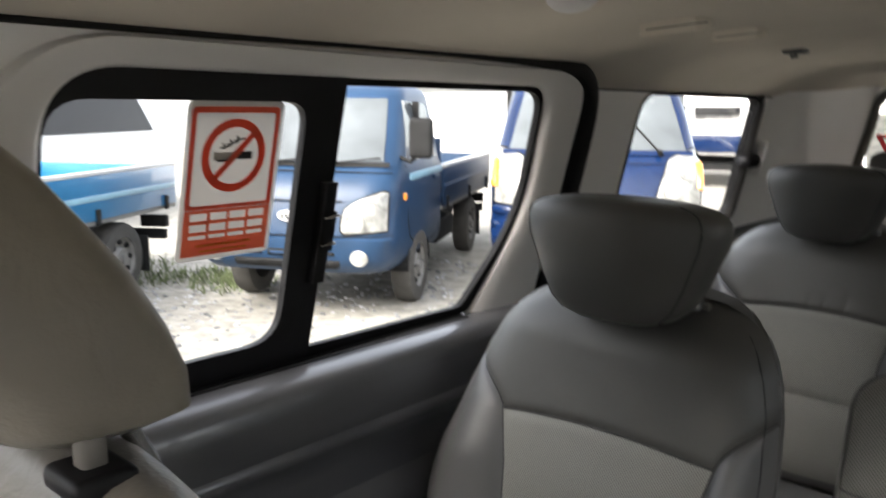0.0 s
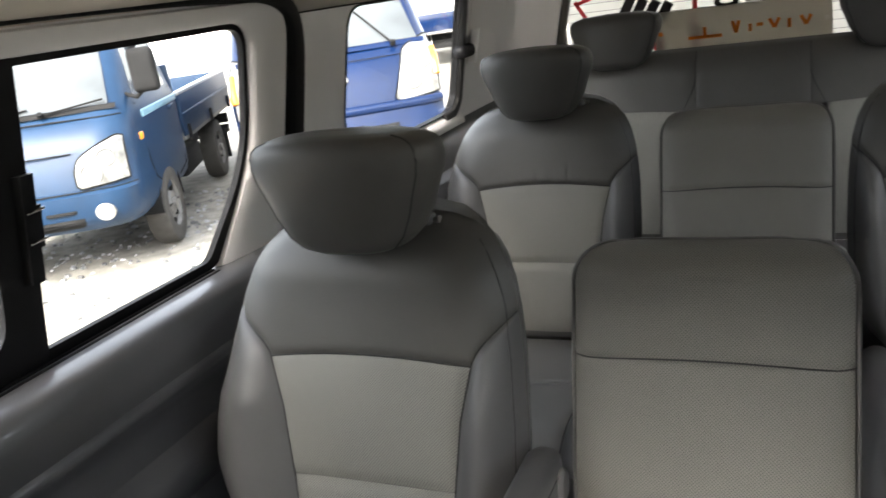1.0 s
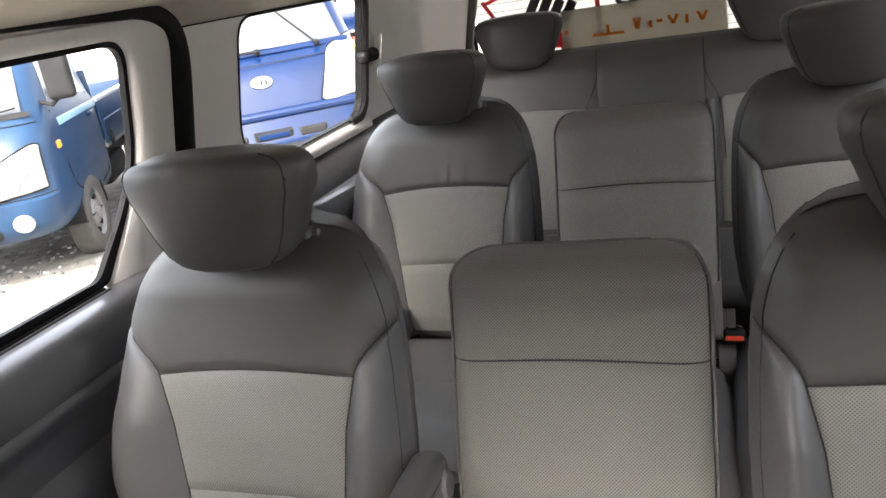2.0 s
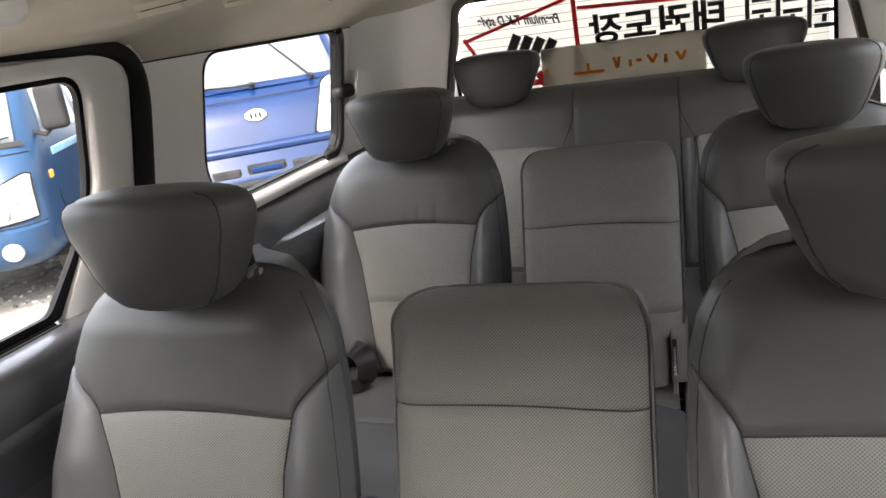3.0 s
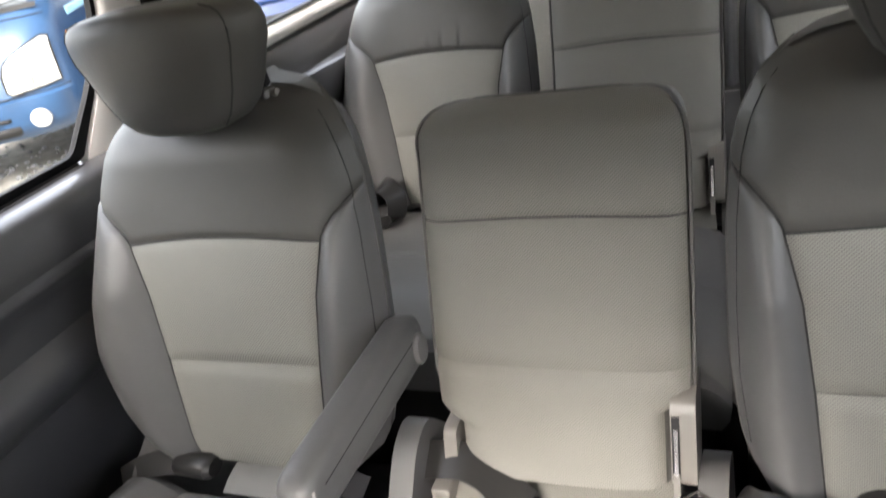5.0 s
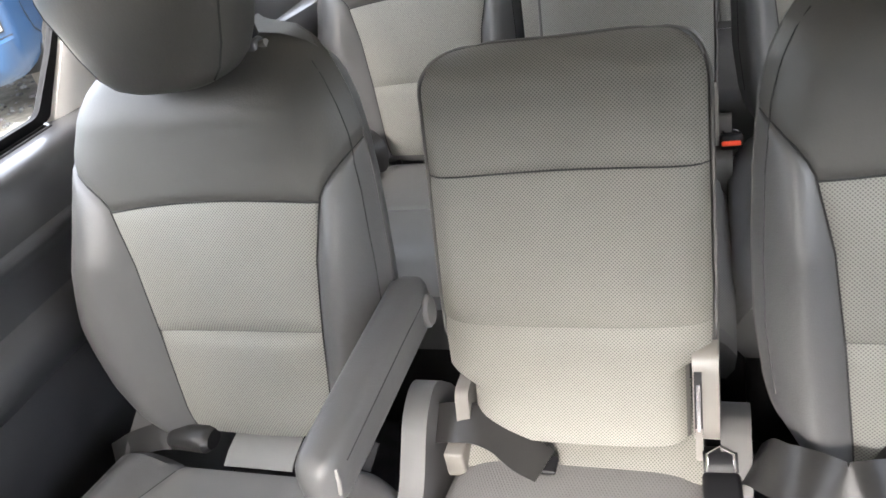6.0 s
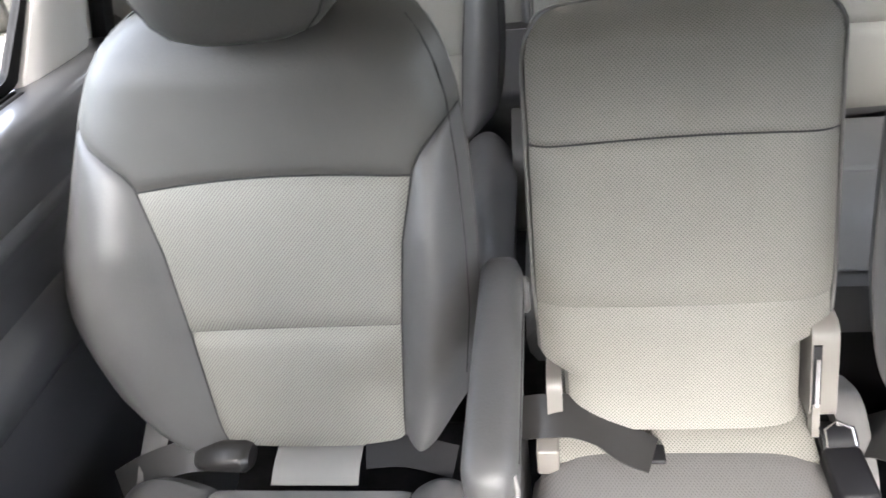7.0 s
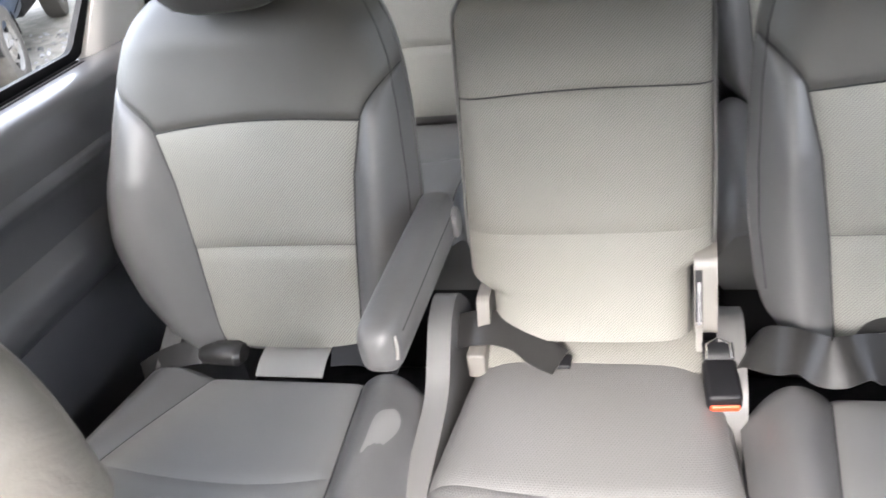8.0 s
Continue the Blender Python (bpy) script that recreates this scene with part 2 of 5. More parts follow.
def add_tube(bm, path, radius, sides=8, flat=1.0, up=(0, 0, 1)):
    rings, up = [], Vector(up)
    for i, p in enumerate(path):
        d = (path[min(i + 1, len(path) - 1)] - path[max(i - 1, 0)]).normalized()
        a = d.cross(up)
        a = a.normalized() if a.length > 1e-4 else Vector((1, 0, 0))
        r = radius(p) if callable(radius) else radius
        b = a.cross(d).normalized()
        rings.append([p + r * (math.cos(q) * a + flat * math.sin(q) * b) for q in (2 * math.pi * k / sides for k in range(sides))])
    add_loft(bm, rings)


def tube(path, radius, sides=8, flat=1.0, up=(0, 0, 1)):
    bm = bmesh.new()
    add_tube(bm, path, radius, sides, flat, up)
    return bm


def ribbon(points, width, across, thick=0.002):
    """A strap along the points; across: its width's direction at each point."""
    path = smooth_path(points, 8)
    acr = smooth_path(across, 8)
    rings = []
    for i, p in enumerate(path):
        d = (path[min(i + 1, len(path) - 1)] - path[max(i - 1, 0)]).normalized()
        a = acr[i].normalized()
        nrm = d.cross(a).normalized()
        a = nrm.cross(d).normalized()
        rings.append([p + a * sx * width / 2 + nrm * sn * thick / 2 for sx, sn in ((-1, -1), (1, -1), (1, 1), (-1, 1))])
    bm = bmesh.new()
    add_loft(bm, rings)
    return bm


def rounded(points, radius, steps=6):
    """A polygon's corners rounded; radius may be a list."""
    out, k = [], len(points)
    for i, p in enumerate(points):
        r = radius[i] if isinstance(radius, (list, tuple)) else radius
        p, a, b = Vector(p), Vector(points[i - 1]), Vector(points[(i + 1) % k])
        da, db = (a - p), (b - p)
        r = min(r, da.length * 0.49, db.length * 0.49)
        if r < 1e-5:
            out.append(p)
            continue
        s, e = p + da.normalized() * r, p + db.normalized() * r
        for j in range(steps + 1):
            t = j / steps
            out.append((1 - t) ** 2 * s + 2 * t * (1 - t) * p + t * t * e)
    return out


def plate(outer, holes, place, depth):
    """A sheet with openings. outer, holes: polygons in (u, v); place(u, v, w) gives the point, w from 0 to depth."""
    polys = [[Vector((p[0], p[1], 0)) for p in poly] for poly in (outer, *holes)]
    flat = [p for poly in polys for p in poly]
    tri = tessellate_polygon(polys)
    rings, start = [], 0
    for poly in polys:
        rings.append(list(range(start, start + len(poly))))
        start += len(poly)
    bm = bmesh.new()
    a = [bm.verts.new(place(p[0], p[1], 0)) for p in flat]
    b = [bm.verts.new(place(p[0], p[1], depth)) for p in flat]
    for t in tri:
        bm.faces.new([a[i] for i in t])
        bm.faces.new([b[i] for i in reversed(t)])
    for r in rings:
        for i in range(len(r)):
            j = r[(i + 1) % len(r)]
            bm.faces.new((a[r[i]], a[j], b[j], b[r[i]]))
    return bm


# ---- van shell ----
def side_x(z, side=-1):
    """The side wall's inner face leans in above the sill."""
    return side * (0.80 - 0.25 * (z - 0.81))


def side_place(side, inset=0.0):
    return lambda u, v, w: (side_x(v, side) + side * (w - inset), u, v)


QUARTER = [(1.70, 0.882), (2.215, 0.882), (2.245, 0.92), (2.215, 1.208), (1.60, 1.208), (1.605, 0.95)]
FRONT_WINDOW = [(-0.9, 0.79), (0.22, 0.82), (0.20, 1.2), (-0.30, 1.2)]
quarter_hole = rounded(QUARTER, [0.05, 0.04, 0.04, 0.03, 0.05, 0.06])
front_hole = rounded(FRONT_WINDOW, 0.05)
door_hide = rounded([(0.41, 0.80), (1.31, 0.80), (1.32, 1.222), (0.42, 1.222)], 0.03)

for side, tag in ((-1, "left"), (1, "right")):
    wall = part("wall_" + tag, plate([(-1.2, 0.70), (2.98, 0.70), (2.98, 1.262), (-0.36, 1.262), (-1.2, 0.80)], [door_hide, quarter_hole, front_hole], side_place(side), 0.016), PLASTIC_LIGHT)
    tagged(wall, "light grey moulded plastic side wall with window openings", "wall", kind="structure")
    lower = part("wall_lower_" + tag, box(*sorted((side * 0.86, side * 0.81)), -1.2, 2.98, -0.05, 0.72), PLASTIC_DARK)
    tagged(lower, "dark grey lower side wall of the van", "wall", kind="structure")
    # surround of the sliding door's window, proud of the wall and rounded
    inner = rounded([(1.176, 0.806), (1.25, 0.935), (1.278, 1.02), (1.270, 1.209), (0.445, 1.209), (0.442, 0.806)], [0, 0.06, 0.08, 0.045, 0.08, 0], 10)
    outer = rounded([(1.352, 0.806), (1.362, 0.935), (1.368, 1.02), (1.372, 1.238), (0.375, 1.242), (0.372, 0.806)], [0, 0.03, 0.03, 0.075, 0.15, 0], 10)
    bm = bmesh.new()
    rings = []
    for p, q in zip(inner, outer):
        ring = []
        for f, rise in ((0.0, -0.006), (0.04, 0.002), (0.15, 0.008), (0.4, 0.014), (0.7, 0.018), (0.88, 0.0175), (0.97, 0.012), (1.0, 0.003), (1.0, -0.008), (0.0, -0.012)):
            y, z = p[0] + (q[0] - p[0]) * f, p[1] + (q[1] - p[1]) * f
            ring.append((side_x(z, side) - side * rise, y, z))
        rings.append(ring)
    add_loft(bm, rings)
    part("window_surround", bm, PLASTIC_FRAME, wall, "light grey moulded window surround")
    # black seal round the door opening
    pts = [(0.30, 1.246), (0.40, 1.2465), (0.52, 1.247), (0.66, 1.2475), (0.9, 1.2495), (1.2, 1.249), (1.29, 1.246), (1.345, 1.232), (1.378, 1.205), (1.393, 1.165), (1.397, 1.1), (1.397, 0.95), (1.396, 0.70)]
    path = [Vector((side_x(p.y, side) - side * 0.012, p.x, p.y)) for p in smooth_path([(a, b, 0) for a, b in pts], 8)]
    tagged(part("door_seal", tube(path, lambda p: 0.005 + 0.0155 * max(0.0, min(1.0, (p.y - 0.75) / 0.62)) ** 3, 8, 0.8, (1, 0, 0)), RUBBER, None), "black rubber door opening seal", "door seal", kind="structure")
    # sliding pane in a thick black surround, and a fixed pane behind it
    win = thing("window_" + tag, (0, 0, 0), "sliding side window with black frame and two panes", "window")
    win["kind"] = "structure"
    pane = rounded([(0.450, 0.857), (0.766, 0.857), (0.763, 1.178), (0.446, 1.178)], [0.028, 0.05, 0.03, 0.045])
    part("window_frame", plate(rounded([(0.400, 0.818), (0.823, 0.818), (0.823, 1.226), (0.405, 1.226)], [0.02, 0.004, 0.004, 0.02]), [pane], side_place(side, -0.002), 0.012), BLACK, win, "thick black pane frame")
    part("pane", plate(pane, [], side_place(side, -0.0045), 0.003), GLASS, win).visible_shadow = False
    bm = bmesh.new()
    for z0, z1, y1 in ((0.935, 1.075, 0.826), (0.98, 1.035, 0.832)):
        add_loft(bm, [[(side_x(z, side) - side * d, y, z) for d, y in ((-0.004, 0.800), (0.010, 0.803), (0.012, 0.810), (0.010, y1 - 0.004), (-0.004, y1))] for z in (z0, z0 + 0.008, z1 - 0.008, z1)])
    catch = part("catch", bm, BLACK, win, "black sliding window catch")
    for z in (0.988, 1.027):
        part("pin", tube([Vector((side_x(z, side) - side * 0.010, 0.806, z)), Vector((side_x(z, side) - side * 0.010, 0.832, z + 0.002))], 0.0022, 8), METAL, catch, "bright metal pin")
    fixed = rounded([(0.818, 0.834), (1.162, 0.832), (1.24, 0.94), (1.269, 1.02), (1.262, 1.201), (0.818, 1.2)], [0, 0.015, 0.06, 0.08, 0.04, 0])
    part("pane", plate(fixed, [], side_place(side, -0.0085), 0.003), GLASS, win).visible_shadow = False
    part("gasket", plate(rounded([(0.806, 0.817), (1.185, 0.817), (1.275, 0.94), (1.302, 1.02), (1.302, 1.225), (0.806, 1.225)], [0, 0.02, 0.06, 0.08, 0.03, 0]), [fixed], side_place(side, -0.0045), 0.012), RUBBER, win)
    bm = bmesh.new()
    sill = [(0.0, 0.800), (-0.018, 0.800), (-0.02, 0.812), (-0.016, 0.8165), (-0.012, 0.8165), (-0.011, 0.812), (-0.006, 0.812), (-0.005, 0.8185), (-0.001, 0.8185), (0.0, 0.813), (0.005, 0.813), (0.006, 0.822), (0.02, 0.824), (0.02, 0.80)]
    add_loft(bm, [[(side * (0.80 + d), y, z) for d, z in sill] for y in (0.35, 1.165)])
    part("track", bm, RUBBER, win, "black grooved sliding track")
    # quarter window
    qw = thing("quarter_window_" + tag, (0, 0, 0), "hinged rear quarter window with black seal", "window")
    qw["kind"] = "structure"
    qin = rounded([(1.702, 0.886), (2.213, 0.886), (2.241, 0.921), (2.212, 1.204), (1.603, 1.204), (1.608, 0.95)], [0.05, 0.04, 0.04, 0.03, 0.05, 0.06])
    part("gasket", plate([(p[0], p[1]) for p in quarter_hole], [qin], side_place(side, 0.003), 0.021), RUBBER, qw)
    part("pane", plate(qin, [], side_place(side, -0.008), 0.004), GLASS, qw).visible_shadow = False
    path = [Vector((side_x(p.y, side) - side * 0.006, p.x, p.y)) for p in smooth_path([(2.16, 0.874, 0), (2.222, 0.88, 0), (2.253, 0.91, 0), (2.254, 0.95, 0), (2.24, 1.08, 0), (2.229, 1.18, 0), (2.214, 1.205, 0)], 6)]
    part("seal", tube(path, lambda p: 0.015, 8, 0.7, (1, 0, 0)), WEBBING, qw, "grey rubber lip along the rear edge")
    bm = box(*sorted((side_x(1.04, side) - side * 0.03, side_x(1.04, side) + side * 0.01)), 2.215, 2.37, 1.024, 1.060, 0.015)
    part("latch", bm, BLACK, qw, "black pop-out latch")
    bm = bmesh.new()
    add_loft(bm, [[(side_x(z, side) - side * d, y, z) for y, z in ((2.29, 1.005), (2.44, 1.012), (2.435, 1.066), (2.29, 1.095))] for d in (0.012, 0.034, 0.037)])
    part("latch_boss", bm, PLASTIC_LIGHT, qw, "light grey raised seat of the latch")
    bm = bmesh.new()
    add_loft(bm, [[(side * (0.80 - 0.25 * (z - 0.81) - d), y, z) for d, z in ((-0.002, 0.878), (0.007, 0.876), (0.018, 0.868), (0.026, 0.857), (0.028, 0.845), (-0.002, 0.845))] for y in (1.68, 1.70, 2.2, 2.27)])
    part("sill", bm, PLASTIC_LIGHT, qw, "light grey sloping sill")
    # lower trim panels: ledge, panel and armrest swell, run along the van
    for name, y0, y1, prof, lab in (
        ("door_panel", 0.29, 1.375, [(-0.02, 0.8155), (0.028, 0.8150), (0.046, 0.8135), (0.058, 0.809), (0.066, 0.801), (0.071, 0.789), (0.0735, 0.772), (0.073, 0.752), (0.068, 0.73), (0.065, 0.7205), (0.068, 0.7155), (0.07, 0.709), (0.068, 0.7), (0.06, 0.69), (0.052, 0.66), (0.051, 0.62), (0.06, 0.609), (0.07, 0.598), (0.075, 0.585), (0.074, 0.555), (0.058, 0.53), (0.04, 0.515), (0.036, 0.45), (0.036, 0.40), (0.024, 0.36), (0.022, 0.1), (0.0, 0.0)], "dark grey plastic sliding door panel with moulded ridges"),
        ("quarter_panel", 1.42, 2.96, [(-0.01, 0.852), (0.012, 0.849), (0.028, 0.842), (0.043, 0.831), (0.056, 0.815), (0.066, 0.795), (0.073, 0.77), (0.078, 0.735), (0.084, 0.70), (0.092, 0.62), (0.095, 0.45), (0.085, 0.1), (0.08, 0.0)], "dark grey plastic rear quarter panel"),
        ("front_door_panel", -1.1, 0.25, [(-0.015, 0.815), (0.02, 0.812), (0.04, 0.79), (0.03, 0.62), (0.07, 0.58), (0.07, 0.5), (0.02, 0.44), (0.0, 0.0)], "dark grey plastic front door panel"),
    ):
        bm = bmesh.new()
        rings = []
        for y in (y0, y0 + 0.012, (y0 + y1) / 2, y1 - 0.012, y1):
            inn = 0.01 if y in (y0, y1) else 0.0
            rings.append([(side * (0.80 - d + inn), y, z) for d, z in prof] + [(side * 0.84, y, 0.0), (side * 0.84, y, prof[0][1])])
        add_loft(bm, rings)
        tagged(part(name, bm, PLASTIC_DARK), lab, "trim panel", kind="structure")

for side in (-1, 1):
    tagged(part("door_pillar", box(*sorted((side * 0.74, side * 0.83)), 0.225, 0.30, 0.0, 0.83, 0.02), PLASTIC_DARK), "dark grey plastic door pillar trim", "pillar", kind="structure")

for side in (-1, 1):
    bm = bmesh.new()
    add_loft(bm, [[(side * (0.75 - d * k), y, z) for d, z in ((0.0, 0.66), (0.05, 0.66), (0.075, 0.69), (0.08, 0.735), (0.065, 0.758), (0.04, 0.765), (0.0, 0.765))] for y, k in ((1.62, 0.02), (1.7, 0.28), (1.8, 0.62), (1.92, 0.9), (2.05, 1.0), (2.6, 1.0), (2.7, 0.7))])
    tagged(part("quarter_armrest", bm, PLASTIC_DARK), "dark grey moulded armrest on the quarter panel", "armrest", kind="structure")

# D-pillars and tailgate
def tail_place(u, v, w):
    return (u, 3.06 + w - 0.25 * (v - 1.05), v)


glass_hole = rounded([(-0.685, 0.84), (0.615, 0.84), (0.60, 1.235), (-0.665, 1.235)], 0.05)
tail = part("wall_rear", plate([(-0.84, -0.05), (0.84, -0.05), (0.84, 0.9), (0.70, 1.33), (-0.70, 1.33), (-0.84, 0.9)], [glass_hole], tail_place, 0.06), PLASTIC_LIGHT)
tagged(tail, "light grey tailgate trim round the rear window", "tailgate", kind="structure")
rear_win = thing("window_rear", (0, 0, 0), "rear window covered with printed film, written to be read from outside", "window")
rear_win["kind"] = "structure"
part("pane", plate(glass_hole, [], lambda u, v, w: tail_place(u, v, w + 0.03), 0.004), GLASS, rear_win).visible_shadow = False
gl_in = rounded([(-0.672, 0.853), (0.602, 0.853), (0.588, 1.222), (-0.652, 1.222)], 0.045)
part("gasket", plate(glass_hole, [gl_in], lambda u, v, w: tail_place(u, v, w + 0.012), 0.012), RUBBER, rear_win)
for side in (-1, 1):
    bm = bmesh.new()
    rings = []
    for z, dx in ((0.86, 0.0), (1.0, 0.0), (1.15, 0.0), (1.262, 0.0)):
        x = side_x(z, side)
        rings.append([(x - side * 0.002, 2.30, z), (x - side * 0.022, 2.36, z), (x - side * 0.03, 2.6, z), (x - side * 0.05, 2.85, z), (x - side * 0.085, 2.965, z), (x - side * 0.085, 3.0, z), (x + side * 0.03, 3.0, z), (x + side * 0.03, 2.30, z)])
    add_loft(bm, rings)
    tagged(part("rear_pillar", bm, PLASTIC_LIGHT), "light grey plastic rear pillar trim", "pillar", kind="structure")
    path = smooth_path([(side_x(0.86, side) - side * 0.098, 3.0, 0.86), (side_x(1.1, side) - side * 0.098, 2.985, 1.1), (side_x(1.24, side) - side * 0.12, 2.97, 1.235), (side * 0.3, 2.965, 1.262), (0, 2.965, 1.265)], 6)
    tagged(part("tailgate_seal", tube(path, 0.016, 8, 1.0, (0, 1, 0)), PLASTIC_SEAT), "grey rubber tailgate seal", "door seal", kind="structure")

floor = part("floor", box(-0.86, 0.86, -1.2, 3.1, -0.06, 0.0), CARPET)
tagged(floor, "dark carpeted van floor", "floor", kind="structure")
# headliner: coved along both sides
bm = bmesh.new()
prof = [(-0.72, 1.235), (-0.69, 1.243), (-0.655, 1.256), (-0.62, 1.268), (-0.55, 1.281), (-0.4, 1.291), (-0.2, 1.298), (0, 1.30)]
low = [(-0.715, 1.209), (-0.698, 1.211), (-0.672, 1.227), (-0.635, 1.252)] + prof[4:]  # behind the door it reaches down to the window
rings = []
for y, dz, row in ((-0.36, -0.03, prof), (-0.2, 0.0, prof), (0.5, 0.0, prof), (1.39, 0.0, prof), (1.425, 0.0, low), (2.5, 0.0, low), (2.85, -0.01, low), (3.02, -0.03, low)):
    row = row + [(-x, z) for x, z in reversed(row[:-1])]
    rings.append([(x, y, z + dz * (1 - (abs(x) / 0.72) ** 2)) for x, z in row] + [(0.8, y, 1.46), (-0.8, y, 1.46)])
add_loft(bm, rings)
tagged(part("ceiling", bm, HEADLINER), "beige-grey fabric headliner", "ceiling", kind="structure")
for side in (-1, 1):
    edge = [Vector((side_x(1.209, side) - side * 0.001, 1.40 + 0.1 * k, 1.2095)) for k in range(10)]
    tagged(part("headliner_trim", tube(edge, 0.0016, 6), RUBBER), "dark gap under the headliner's edge", "trim", kind="structure")
tagged(part("wall_front", box(-0.86, 0.86, -1.25, -1.2, -0.05, 0.76), PLASTIC_DARK), "plain dark bulkhead under the windscreen", "wall", kind="structure")
tagged(part("roof_front", box(-0.80, 0.80, -0.42, -0.35, 1.25, 1.46), PLASTIC_LIGHT), "plain roof header over the windscreen", "wall", kind="structure")


# windscreen and front door panes
for tag, pts, place in (("windscreen", [(-0.78, 0.0), (0.78, 0.0), (0.68, 1.0), (-0.68, 1.0)], lambda u, v, w: (u, -1.2 + 0.8 * v, 0.762 + 0.49 * v + w)), ("front_window_left", front_hole, side_place(-1, -0.02)), ("front_window_right", front_hole, side_place(1, -0.02))):
    front_pane = part("window_" + tag, plate(pts, [], place, 0.004), GLASS)
    front_pane.visible_shadow = False
    tagged(front_pane, "clear glass pane of the van's front", "window", kind="structure")


# ---- seats ----
HW_IN = [(0.40, 0.14), (0.43, 0.172), (0.46, 0.19), (0.50, 0.202), (0.58, 0.212), (0.66, 0.214), (0.75, 0.212), (0.82, 0.206), (0.86, 0.196), (0.89, 0.181), (0.915, 0.155), (0.93, 0.12), (0.94, 0.06)]
HW_OUT = [(0.40, 0.14), (0.43, 0.19), (0.46, 0.228), (0.50, 0.258), (0.58, 0.28), (0.66, 0.279), (0.75, 0.258), (0.82, 0.232), (0.86, 0.212), (0.89, 0.19), (0.915, 0.158), (0.93, 0.12), (0.94, 0.06)]
XI = [(0.42, 0.112), (0.58, 0.126), (0.68, 0.138), (0.75, 0.155)]


class Outer:
    side = -1  # the side of the seat next to the window, which is the broader one
    bulge = 0.034  # extra width of that side's bolster


def half(z, x):
    if x * Outer.side > 0:
        return lerp(HW_OUT, z) + Outer.bulge * math.exp(-((z - 0.57) / 0.12) ** 2)
    return lerp(HW_IN, z)


def seam_x(z, x):
    """Inner edge of the bolster; above the yoke seam it runs out to the rim."""
    if z <= 0.75:
        return lerp(XI, z)
    b = 0.155 / half(0.75, x)
    return (b + (1 - b) * min((z - 0.75) / 0.056, 1) ** 1.6) * half(z, x)


def back_line(z):
    return 0.003 + 0.225 * (z - 0.75)


def back_front(x, z):
    """The backrest's front surface: hollow in the middle, swelling at the sides, rolled at the rims."""
    h = max(half(z, x), 0.02)
    f = min(abs(x) / h, 1.0)
    inner = seam_x(z, x) / h if z < 0.806 else 1.0
    swell = 0.0
    if z < 0.81:
        q = max(0.0, min(1.0, (f - inner) / max(1 - inner, 1e-3)))
        swell = -0.026 * math.sin(math.pi * min(q * 1.05, 1.0)) ** 1.3 * min(1.0, (0.81 - z) / 0.12)
    rim = 0.05 * f ** 8
    top = 0.055 * max(0.0, (z - 0.86) / 0.08) ** 2
    low = 0.02 * max(0.0, (0.47 - z) / 0.07) ** 2
    return back_line(z) + swell + rim + top + low - 0.012 * (1 - f * f)


def tuck(dist, depth=0.004, width=0.0055):
    return depth * math.exp(-(dist / width) ** 2)


